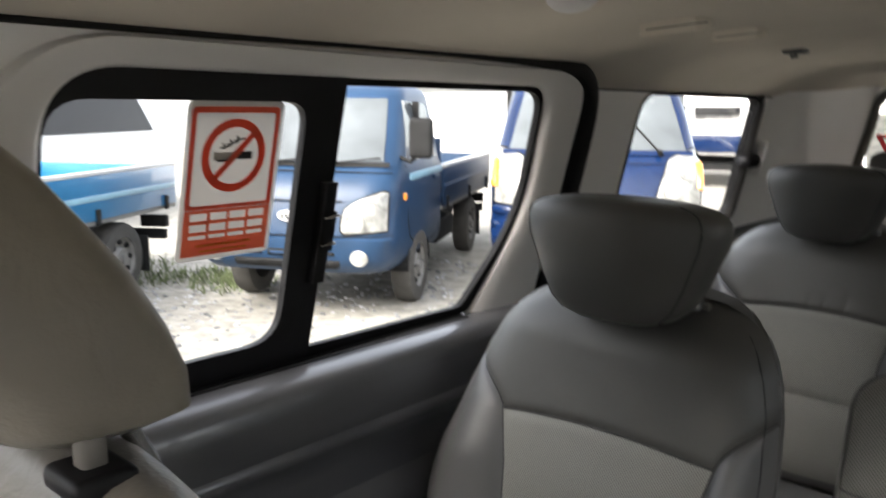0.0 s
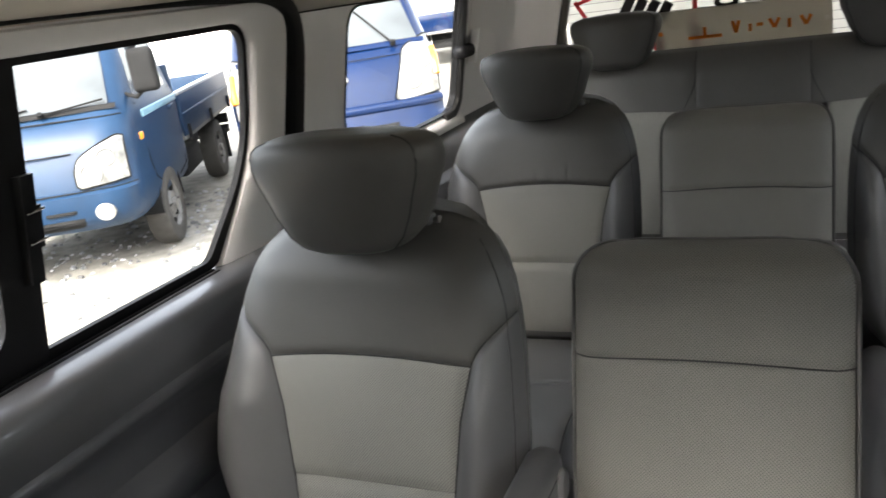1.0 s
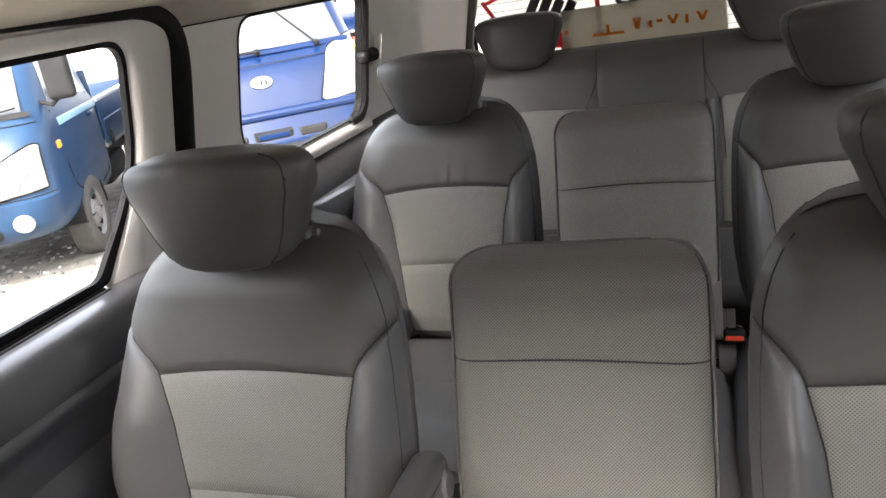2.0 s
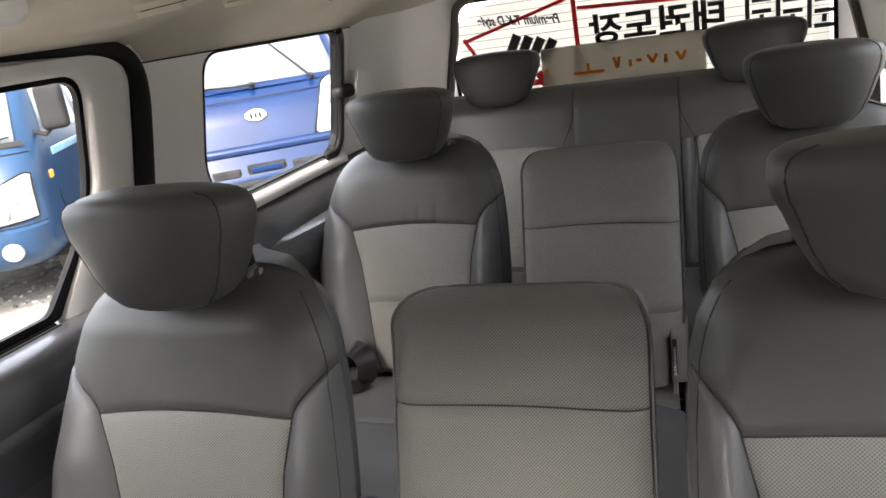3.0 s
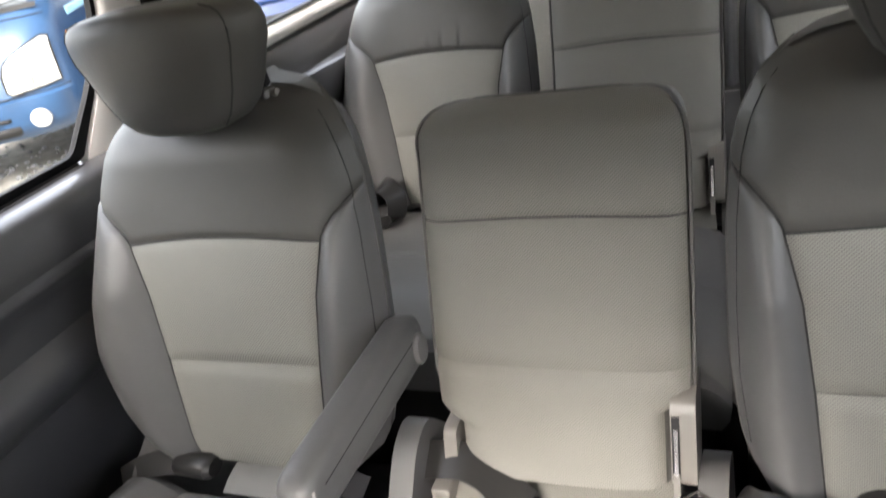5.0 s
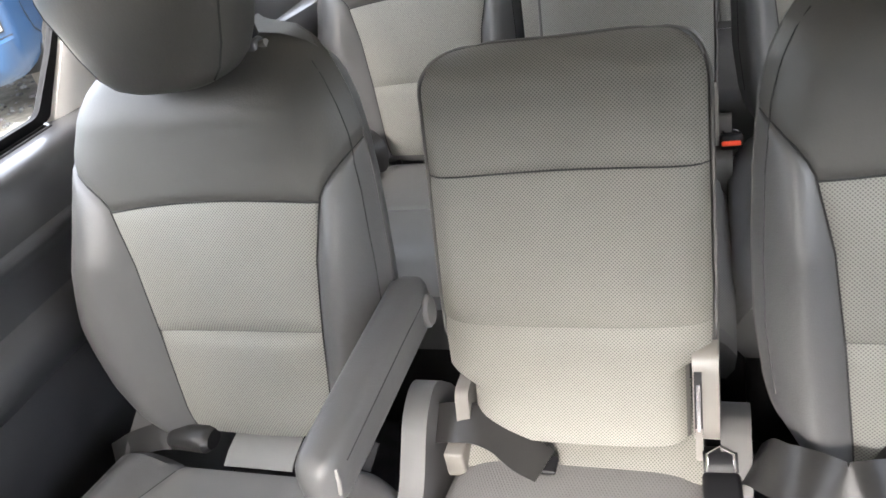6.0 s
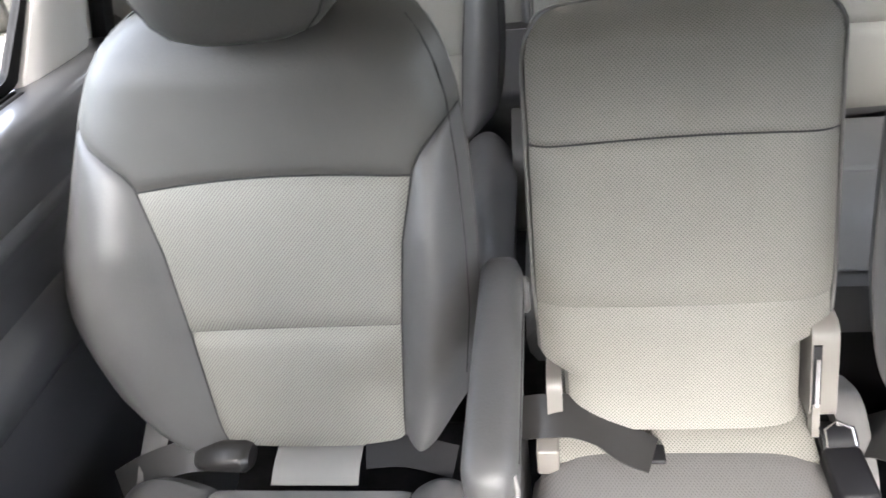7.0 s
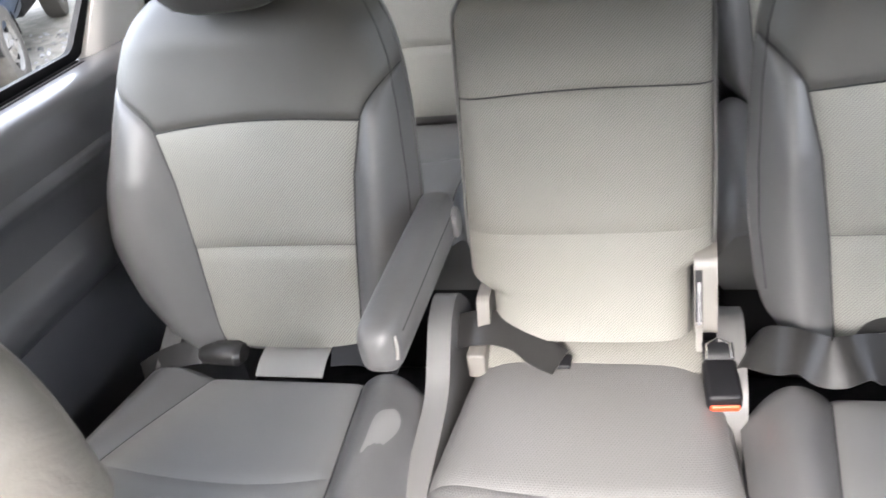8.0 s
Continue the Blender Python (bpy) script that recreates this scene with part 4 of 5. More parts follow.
mid_seat((0.015, 1.05, 0), MID_SEAT, 0.018)
mid_seat((0.012, 1.81, 0), MID_SEAT, -0.006)


def bench(at):
    top = thing("rear_bench", at, "dark grey leather rear bench across the van with two headrests", "bench seat")

    def line(z):
        return 0.2 * (z - 0.75)

    def front(x, z):
        return line(z) + 0.05 * (abs(x) / 0.66) ** 10 + 0.05 * max(0, (z - 0.88) / 0.06) ** 2

    bm = bmesh.new()
    rings = []
    for z in (0.40, 0.5, 0.6, 0.7, 0.8, 0.87, 0.9, 0.92, 0.935, 0.942):
        ring = [(0.66 * (-1 + 2 * i / 40), front(0.66 * (-1 + 2 * i / 40), z) + 0.006, z) for i in range(41)]
        ring += [(0.66, line(z) + 0.1, z), (-0.66, line(z) + 0.1, z)]
        rings.append(ring)
    add_loft(bm, rings)
    part("shell", bm, LEATHER, top)
    for a, b in ((-0.655, -0.165), (-0.162, 0.14), (0.143, 0.655)):
        def upper(u, v):
            x, z = a + (b - a) * u, 0.77 + v * 0.165
            if not -0.17 < a < 0:
                z = 0.772 + 0.012 * math.sin(math.pi * u) + v * (0.163 - 0.012 * math.sin(math.pi * u))
            else:
                z = 0.42 + v * 0.515
            return (x, front(x, z) + tuck(min(x - a, b - x), 0.004 if z > 0.84 else 0.002), z)
        bm = bmesh.new()
        add_grid(bm, upper, 24, 16)
        part("back_panel", bm, LEATHER, top)
        if not -0.17 < a < 0:
            i0, i1 = (a + 0.2, b - 0.035) if a < 0 else (a + 0.035, b - 0.2)
            for c, d, mat in ((a, i0, LEATHER_SIDE), (i0, i1, MESH), (i1, b, LEATHER_SIDE)):
                def low(u, v):
                    x = c + (d - c) * u
                    w = (x - a) / (b - a)
                    zt = 0.77 + 0.012 * math.sin(math.pi * w)
                    z = 0.42 + v * (zt - 0.42)
                    return (x, front(x, z) + tuck(min(x - c, d - x, zt - z), 0.006) - (0.018 * math.sin(math.pi * u) if mat is LEATHER_SIDE else 0), z)
                bm = bmesh.new()
                add_grid(bm, low, 18, 18)
                part("centre_panel" if mat is MESH else "bolster", bm, mat, top)
    for x, way in ((-0.1635, -1), (0.1415, 1)):
        line_pts = smooth_path([(x, 0.935, 0), (x, 0.9, 0), (x, 0.865, 0), (x + way * 0.006, 0.84, 0), (x + way * 0.022, 0.805, 0), (x + way * 0.036, 0.776, 0), (x + way * 0.044, 0.74, 0), (x + way * 0.05, 0.6, 0)], 5)
        part("seam", tube([Vector((p.x, front(p.x, p.y) + 0.0005, p.y)) for p in line_pts], 0.0013, 6), SEAM, top)
    bm = bmesh.new()
    add_box(bm, -0.65, 0.65, -0.52, -0.03, 0.2, 0.40, 0.04)
    part("cushion", bm, LEATHER_SIDE, top)
    part("pedestal", box(-0.6, 0.6, -0.45, -0.05, 0, 0.22), BLACK, top)
    for x in (-0.394, 0.347):
        headrest_parts(top, 0.05, 0.98, 0.022, x, tall=0.94, tilt=0.05)
    return top


bench((0, 2.57, 0))



# ---- rear window print, sticker ----
def flat_shape(points, place, depth=0.0012):
    return plate(points, [], place, depth)


def rear_place(lift):
    return lambda u, v, w: tail_place(u, v, 0.024 - lift - w)


film = thing("window_film", (0, 0, 0), "white printed film on the rear window, read from outside", "film")
part("sheet", flat_shape(rounded([(-0.655, 0.87), (0.59, 0.87), (0.58, 1.215), (-0.50, 1.215), (-0.655, 1.15)], 0.02), rear_place(0.0)), FILM, film)


def bar(x0, z0, x1, z1, width, mat, name="stripe", lift=0.002, parent=film):
    a, b = Vector((x0, z0)), Vector((x1, z1))
    nrm = Vector((-(b - a).y, (b - a).x)).normalized() * width / 2
    return part(name, flat_shape([a + nrm, b + nrm, b - nrm, a - nrm], rear_place(lift)), mat, parent)


def writing(body, size, at_x, at_z, mat, width=None, bold=0.0, name="lettering", slant=0.0):
    """Words on the rear window, to be read from outside."""
    cu = bpy.data.curves.new(name, "FONT")
    cu.body, cu.size, cu.align_x, cu.align_y, cu.offset = body, size, "CENTER", "CENTER", bold
    tmp = new(name, cu)
    bpy.context.view_layer.update()
    me = bpy.data.meshes.new_from_object(tmp.evaluated_get(bpy.context.evaluated_depsgraph_get()))
    wide = max(v.co.x for v in me.vertices) - min(v.co.x for v in me.vertices)
    bpy.data.objects.remove(tmp)
    k = width / wide if width else 1.0
    for v in me.vertices:
        x, z = at_x - (v.co.x + slant * v.co.y) * k, at_z + v.co.y + slant * 0.35 * v.co.x * k
        v.co = tail_place(x, z, 0.024 - 0.0035)
    me.materials.clear()
    me.materials.append(mat)
    ob = new(name, me)
    ob.parent = film
    return ob


for z in [0.885 + 0.029 * k for k in range(12)]:
    bar(-0.65, z, 0.585, z, 0.0016, WEBBING, "heating_wire", 0.0015)
bar(-0.216, 0.88, -0.210, 1.215, 0.016, FILM_RED, "red_line")
bar(-0.200, 1.156, 0.58, 1.118, 0.013, FILM_RED, "red_line")
bar(-0.62, 1.09, -0.20, 1.20, 0.012, FILM_RED, "red_line")
bar(-0.62, 1.10, -0.54, 0.95, 0.014, FILM_RED, "red_line")
bar(-0.65, 0.915, -0.36, 0.915, 0.022, FILM_RED, "red_line")
bar(-0.36, 0.955, -0.33, 0.885, 0.045, FILM_RED, "red_line")
for k in range(4):
    x = -0.445 + 0.042 * k
    bar(x - 0.034 + 0.004 * k, 0.992, x + 0.024, 1.092 - 0.010 * k, 0.033, FILM_BLACK, "dark_shape", 0.003)
bar(-0.64, 0.985, -0.585, 1.04, 0.022, FILM_BLACK, "dark_shape")
bar(-0.64, 0.945, -0.60, 0.975, 0.03, FILM_BLACK, "dark_shape")
bar(-0.60, 0.94, -0.575, 1.03, 0.014, FILM_BLACK, "dark_shape")
writing("Premium T.K.D style", 0.046, -0.41, 1.142, FILM_BLACK, 0.29, 0.0018, "lettering", 0.25)
writing("태권도장", 0.108, 0.056, 1.066, FILM_BLACK, 0.44, 0.0035)
# a proper name, drawn as plain bars
for k, x0 in enumerate((0.338, 0.430, 0.522)):
    z0 = 1.058 - 0.011 * k
    for dz in (0.042, 0.006, -0.040):
        bar(x0 + 0.018, z0 + dz, x0 + 0.076, z0 + dz, 0.014, FILM_BLACK, "letter_bar", 0.003)
    bar(x0 + 0.004, z0 - 0.045, x0 + 0.004, z0 + 0.05, 0.014, FILM_BLACK, "letter_bar", 0.003)
    bar(x0 + 0.047, z0 - 0.030, x0 + 0.047, z0 - 0.004, 0.014, FILM_BLACK, "letter_bar", 0.003)
board = thing("window_board", (0, 0, 0), "grey-brown translucent board with orange lettering behind the bench", "sign")
part("panel", flat_shape(rounded([(-0.355, 0.84), (0.212, 0.84), (0.206, 1.03), (-0.345, 1.03)], 0.006), rear_place(0.012), 0.004), FILM_GREY, board)
for x0, x1, z0, z1 in ((-0.24, -0.13, 0.932, 0.932), (-0.185, -0.185, 0.932, 0.965), (-0.095, -0.085, 0.975, 0.935), (-0.075, -0.085, 0.975, 0.935), (-0.04, -0.04, 0.935, 0.96), (-0.02, 0.0, 0.955, 0.955), (0.02, 0.035, 0.97, 0.94), (0.05, 0.035, 0.97, 0.94), (0.08, 0.08, 0.935, 0.965), (0.115, 0.13, 0.97, 0.94), (0.145, 0.13, 0.97, 0.94)):
    bar(x0, z0, x1, z1, 0.011, FILM_ORANGE, "letter_bar", 0.0175, board)
for x in (-0.331, 0.192):
    part("fixing", flat_shape([(x + 0.008 * math.cos(a), 0.955 + 0.008 * math.sin(a)) for a in (2 * math.pi * k / 12 for k in range(12))], rear_place(0.0175)), FILM_ORANGE if x < 0 else STICKER_WHITE, board)

sticker = thing("no_smoking_sticker", (0, 0, 0), "red and white no smoking sticker on the side window", "sticker")


def st_place(lift):
    return lambda u, v, w: (side_x(v) + 0.004 + lift + w, u, v)


SY, SZ = 0.659, 1.088
part("base", plate(rounded([(SY - 0.064, SZ - 0.095), (SY + 0.064, SZ - 0.095), (SY + 0.064, SZ + 0.09), (SY - 0.064, SZ + 0.09)], 0.008), [], st_place(0.0), 0.001), STICKER_WHITE, sticker)
part("border", plate(rounded([(SY - 0.0585, SZ - 0.0335), (SY + 0.0585, SZ - 0.0335), (SY + 0.0585, SZ + 0.084), (SY - 0.0585, SZ + 0.084)], [0, 0, 0.008, 0.008]), [rounded([(SY - 0.0525, SZ - 0.029), (SY + 0.0525, SZ - 0.029), (SY + 0.0525, SZ + 0.077), (SY - 0.0525, SZ + 0.077)], 0.004)], st_place(0.0012), 0.0006), STICKER_RED, sticker)
circle = lambda r, cy=0.0, cz=0.0: [(SY + cy + r * math.cos(2 * math.pi * k / 40), SZ + 0.028 + cz + r * math.sin(2 * math.pi * k / 40)) for k in range(40)]
part("ban_ring", plate(circle(0.0425), [circle(0.033)], st_place(0.0014), 0.0007), STICKER_RED, sticker)


def st_bar(y0, z0, y1, z1, w, mat, name, lift=0.0016):
    a, b = Vector((SY + y0, SZ + z0)), Vector((SY + y1, SZ + z1))
    nrm = Vector((-(b - a).y, (b - a).x)).normalized() * w / 2
    part(name, plate([a + nrm, b + nrm, b - nrm, a - nrm], [], st_place(lift), 0.0006), mat, sticker)


st_bar(-0.027, 0.028, 0.004, 0.028, 0.009, STICKER_WHITE, "cigarette", 0.0012)
st_bar(0.0045, 0.028, 0.024, 0.028, 0.009, FILM_BLACK, "cigarette_tip")
st_bar(-0.022, 0.0225, -0.006, 0.0225, 0.0022, FILM_BLACK, "outline")
for k in range(3):
    st_bar(-0.020 + 0.009 * k, 0.037 + 0.004 * k, -0.006 + 0.009 * k, 0.040 + 0.004 * k, 0.0022, FILM_BLACK, "smoke_line")
    st_bar(-0.016 + 0.009 * k, 0.043 + 0.004 * k, -0.014 + 0.009 * k, 0.036 + 0.004 * k, 0.0022, FILM_BLACK, "smoke_line")
st_bar(-0.028, -0.002, 0.028, 0.058, 0.0075, STICKER_RED, "ban_slash", 0.0024)
BARS = ("#####", "#####", ".....", "#####", "#####", ".....", "#####")  # unreadable writing as plain bars
letters = []
for k in range(4):
    for j, row in enumerate(BARS):
        for i, mark in enumerate(row):
            if mark == "#":
                y0, z0 = SY - 0.050 + 0.0262 * k + 0.0044 * i, SZ - 0.0425 - 0.0044 * j
                letters.append((round(y0, 4), round(y0 + 0.0044, 4), round(z0, 4), round(z0 + 0.0044, 4)))
ys = sorted({SY - 0.0585, SY + 0.0585, *[v for q in letters for v in q[:2]]})
zs = sorted({SZ - 0.0895, SZ - 0.034, *[v for q in letters for v in q[2:]]})
bm = bmesh.new()
on = st_place(0.0014)
knots = [[bm.verts.new(on(y, z, 0)) for y in ys] for z in zs]
for j in range(len(zs) - 1):
    for i in range(len(ys) - 1):
        cy, cz = (ys[i] + ys[i + 1]) / 2, (zs[j] + zs[j + 1]) / 2
        if not any(q[0] < cy < q[1] and q[2] < cz < q[3] for q in letters):
            bm.faces.new((knots[j][i], knots[j][i + 1], knots[j + 1][i + 1], knots[j + 1][i]))
bmesh.ops.delete(bm, geom=[v for v in bm.verts if not v.link_faces], context="VERTS")
part("footer", bm, STICKER_RED, sticker, "red footer with pale lettering")
st_bar(-0.04, -0.077, 0.035, -0.077, 0.003, FILM_ORANGE, "letter_bar", 0.0024)
st_bar(-0.035, -0.084, 0.03, -0.084, 0.0025, FILM_ORANGE, "letter_bar", 0.0024)


# ---- belts and buckles ----
def strap(name, label, pts, across, width=0.046, mat=WEBBING):
    ob = part(name, ribbon(pts, width, across), mat)
    return tagged(ob, label, "seat belt", "seat belts")


def buckle(at, rz, tilt, label):
    b = thing("seat_belt_buckle", at, label, "buckle", "belt buckles", rz)
    part("body", box(-0.019, 0.019, -0.038, 0.028, 0.0, 0.026, 0.006), BLACK, b)
    part("release_button", box(-0.016, 0.016, -0.041, -0.032, 0.003, 0.0125, 0.003), RED, b, "red release button")
    part("webbing_loop", ribbon([(0.0, 0.022, 0.018), (0.0, 0.034, 0.03), (0.0, 0.05, 0.031), (0.0, 0.068, 0.014), (0.0, 0.075, -0.01)], 0.034, [(1, 0, 0)] * 5), BLACK, b, "black webbing loop")
    part("tongue_ring", tube([Vector((x, y, z)) for x, y, z in ((-0.014, 0.026, 0.026), (-0.013, 0.042, 0.036), (0.0, 0.05, 0.039), (0.013, 0.042, 0.036), (0.014, 0.026, 0.026))], 0.0016, 6), METAL, b, "bright steel ring")
    part("stalk", box(-0.014, 0.014, 0.028, 0.085, 0.006, 0.018, 0.004), BLACK, b)
    b.rotation_euler.x = radians(tilt)
    b.scale = (1.12, 1.0, 1.05)
    return b


buckle((0.183, 0.897, 0.396), 4, 8, "black belt buckle with red button beside the centre cushion")
strap("lap_belt", "dark grey webbing curled over the centre seat cushion", [(-0.215, 0.985, 0.40), (-0.18, 0.965, 0.428), (-0.145, 0.952, 0.446), (-0.108, 0.946, 0.45), (-0.076, 0.935, 0.442), (-0.05, 0.922, 0.43), (-0.022, 0.913, 0.42)], [(0.0, 0.75, 0.65), (0.05, 0.75, 0.65), (0.15, 0.8, 0.6), (0.4, 0.85, 0.4), (0.6, 0.8, 0.0), (0.5, 0.9, 0.1), (0.4, 1, 0.0)], 0.052)
tagged(part("belt_tongue", box(-0.035, -0.008, 0.905, 0.932, 0.413, 0.420, 0.003), BLACK), "black belt tongue on the centre cushion", "belt tongue")
tagged(part("seat_bracket", box(-0.155, -0.128, 0.915, 0.955, 0.385, 0.425, 0.004), PLASTIC_SEAT), "pale plastic bracket beside the centre cushion", "bracket")
strap("lap_belt", "dark webbing and plastic sleeve on the window seat cushion", [(-0.68, 0.895, 0.39), (-0.64, 0.90, 0.412), (-0.59, 0.91, 0.425), (-0.55, 0.915, 0.425)], [(0.1, 0.6, 0.8), (0.1, 0.7, 0.7), (0.1, 0.8, 0.6), (0, 0.8, 0.6)], 0.04)
bm = bmesh.new()
add_loft(bm, [[(x, 0.915 + w * math.cos(a), 0.422 + w * 0.75 * math.sin(a)) for a in (2 * math.pi * k / 16 for k in range(16))] for x, w in ((-0.572, 0.016), (-0.566, 0.02), (-0.535, 0.022), (-0.51, 0.0235), (-0.502, 0.017))])
tagged(part("belt_sleeve", bm, WEBBING), "dark plastic belt sleeve on the seat cushion", "belt sleeve")
strap("cushion_strap", "pale grey fabric strap between cushion and backrest", [(-0.42, 0.884, 0.404), (-0.42, 0.905, 0.414), (-0.42, 0.935, 0.42), (-0.42, 0.97, 0.43)], [(1, 0, 0)] * 4, 0.108, PALE_CLOTH)
strap("lap_belt", "dark webbing tongue tucked behind the cushion", [(-0.36, 0.92, 0.42), (-0.31, 0.92, 0.423), (-0.25, 0.91, 0.415)], [(0, 0.8, 0.6)] * 3, 0.038, BLACK)
strap("lap_belt", "shiny dark webbing crumpled over the cushion", [(0.213, 0.955, 0.40), (0.222, 0.92, 0.446), (0.243, 0.888, 0.468), (0.272, 0.872, 0.478), (0.302, 0.866, 0.468), (0.334, 0.87, 0.474), (0.372, 0.882, 0.462), (0.45, 0.90, 0.455), (0.54, 0.91, 0.43)], [(0.5, 0.8, 0.5), (0.5, 0.7, 0.5), (0.35, 0.6, 0.8), (0.2, 0.9, 0.35), (0.1, 0.6, 0.8), (0.0, 0.9, 0.3), (0.0, 0.6, 0.75), (0, 0.9, 0.3), (0, 1, 0.3)], 0.06)
strap("lap_belt", "grey webbing loop lying across the cushion", [(0.33, 0.95, 0.43), (0.35, 0.935, 0.478), (0.39, 0.93, 0.488), (0.43, 0.935, 0.47), (0.46, 0.93, 0.44)], [(0.2, 1, 0.0), (0.1, 1, 0.2), (0, 1, 0.2), (0, 1, 0.1), (0, 1, 0)], 0.046)
strap("lap_belt", "dark webbing looped at the back of the third-row cushion", [(-0.62, 1.81, 0.40), (-0.598, 1.77, 0.475), (-0.565, 1.745, 0.495), (-0.54, 1.735, 0.47), (-0.545, 1.725, 0.425), (-0.575, 1.715, 0.415), (-0.60, 1.72, 0.41)], [(0.5, 0.6, 0.6), (0.4, 0.6, 0.7), (0.5, 0.7, 0.2), (0.6, 0.8, 0), (0.5, 0.8, 0.0), (0.3, 0.9, 0.2), (0.3, 0.9, 0.2)], 0.052)
buckle((0.20, 1.74, 0.42), 0, -30, "black belt buckle with red button in the third row")

# ---- ceiling fittings ----
def air_vent(at, rz, rx, size):
    v = thing("ceiling_vent", at, "beige plastic louvred air vent in the headliner", "air vent", "ceiling vents", rz)
    v.rotation_euler.x = radians(rx)
    v.rotation_euler.y = radians(-8)
    v.scale = (size, size, size)
    part("frame", plate(rounded([(-0.028, -0.044), (0.028, -0.044), (0.028, 0.044), (-0.028, 0.044)], 0.007), [rounded([(-0.02, -0.036), (0.02, -0.036), (0.02, 0.036), (-0.02, 0.036)], 0.003)], lambda a, b, w: (a, b, w - 0.006), 0.008), HEADLINER, v)
    part("backing", box(-0.021, 0.021, -0.037, 0.037, -0.003, 0.004), BLACK, v)
    part("housing", box(-0.026, 0.026, -0.042, 0.042, 0.0035, 0.02), HEADLINER, v, "beige vent housing")
    for k in range(5):
        x = -0.016 + 0.008 * k
        part("slat", box(x - 0.0022, x + 0.0012, -0.036, 0.036, -0.0046, -0.0035), PLASTIC_SEAT, v)
    return v


def coat_hook(at, ry, size):
    v = thing("ceiling_lamp", at, "small beige plastic fitting on the headliner", "fitting", "ceiling fittings")
    v.rotation_euler.y = radians(ry)
    v.scale = (size, size, size)
    bm = bmesh.new()
    add_loft(bm, [[(r * math.cos(q), 1.05 * r * math.sin(q), z) for q in (2 * math.pi * k / 20 for k in range(20))] for r, z in ((0.03, 0.006), (0.03, -0.008), (0.0275, -0.016), (0.02, -0.023), (0.01, -0.026))])
    part("cover", bm, PLASTIC_LIGHT, v)


air_vent((-0.428, 1.17, 1.2815), 88, -3, 0.95)
air_vent((0.428, 1.17, 1.2815), 92, 3, 0.95)
coat_hook((-0.388, 0.848, 1.293), -4, 0.9)
air_vent((-0.412, 1.345, 1.2825), 92, -3, 0.8)
vent = thing("ceiling_hook", (-0.455, 1.724, 1.287), "small dark plastic hook on the headliner", "hook")
part("base", box(-0.022, 0.022, -0.012, 0.012, -0.008, 0.002, 0.004), PLASTIC_DARK, vent)
part("arm", tube([Vector((0, 0, -0.005)), Vector((0.003, 0, -0.012)), Vector((-0.008, 0, -0.013))], 0.004, 8, 1.0, (0, 1, 0)), PLASTIC_DARK, vent)

# ---- outside ----
GROUND = -0.55
bm = bmesh.new()
add_grid(bm, lambda u, v: (-300 + 600 * u, -300 + 600 * v, GROUND), 4, 4)
tagged(part("ground", bm, GRAVEL), "pale gravel yard", "ground", kind="structure")

CAB = [(0.42, -0.96, 0.80, 0.78), (0.48, -1.03, 0.80, 0.83), (0.55, -1.06, 0.80, 0.85), (0.70, -1.05, 0.80, 0.86), (0.73, -0.99, 0.80, 0.855), (1.0, -0.95, 0.80, 0.86), (1.12, -0.90, 0.80, 0.86), (1.22, -0.80, 0.80, 0.85), (1.27, -0.72, 0.80, 0.83), (1.55, -0.45, 0.80, 0.775), (1.84, -0.17, 0.79, 0.71), (1.90, -0.08, 0.77, 0.68), (1.95, 0.08, 0.70, 0.6), (1.965, 0.25, 0.55, 0.42)]


def wheel(parent, x, y, side):
    bm = bmesh.new()
    prof = [(0.20, 0.09), (0.285, 0.098), (0.325, 0.088), (0.34, 0.055), (0.34, -0.055), (0.325, -0.088), (0.285, -0.098), (0.20, -0.09)]
    rings = [[(x + w, y + r * math.cos(a), 0.34 + r * math.sin(a)) for r, w in prof] for a in (2 * math.pi * k / 28 for k in range(28))]
    vs = add_loft(bm, rings, cap=False)
    k = len(prof)
    for i in range(k):
        bm.faces.new((vs[-1][i], vs[-1][(i + 1) % k], vs[0][(i + 1) % k], vs[0][i]))
    w = part("wheel", bm, TYRE, parent, "dusty black tyre")
    bm = bmesh.new()
    add_loft(bm, [[(x + side * d, y + r * math.cos(a), 0.34 + r * math.sin(a)) for a in (2 * math.pi * k / 24 for k in range(24))] for r, d in ((0.03, 0.07), (0.09, 0.075), (0.12, 0.035), (0.19, 0.05), (0.2, 0.085), (0.215, 0.092))], cap=False)
    rim = part("rim", bm, RIM, w, "dusty steel rim")
    bm = bmesh.new()
    for k in range(8):
        a = 2 * math.pi * k / 8
        c = Vector((x + side * 0.058, y + 0.155 * math.cos(a), 0.34 + 0.155 * math.sin(a)))
        add_loft(bm, [[c + Vector((side * d, 0.024 * math.cos(q), 0.024 * math.sin(q))) for q in (2 * math.pi * j / 10 for j in range(10))] for d in (-0.03, 0.004)])
    part("rim_holes", bm, CHASSIS, rim, "dark holes round the rim")
    part("hub", tube([Vector((x + side * 0.07, y, 0.34)), Vector((x + side * 0.105, y, 0.34))], 0.045, 14, 1.0, (0, 1, 0)), RIM, rim, "dusty hub")


LOW_WIPERS = ((-0.30, 0.44, 0.05), (0.25, 0.44, 0.05))
LOW_LAMPS = (0.45, 0.81, 0.735, 0.765, 0.90, 1.10)
TALL_MIRROR = (0.90, 1.10, 1.33, 1.66)


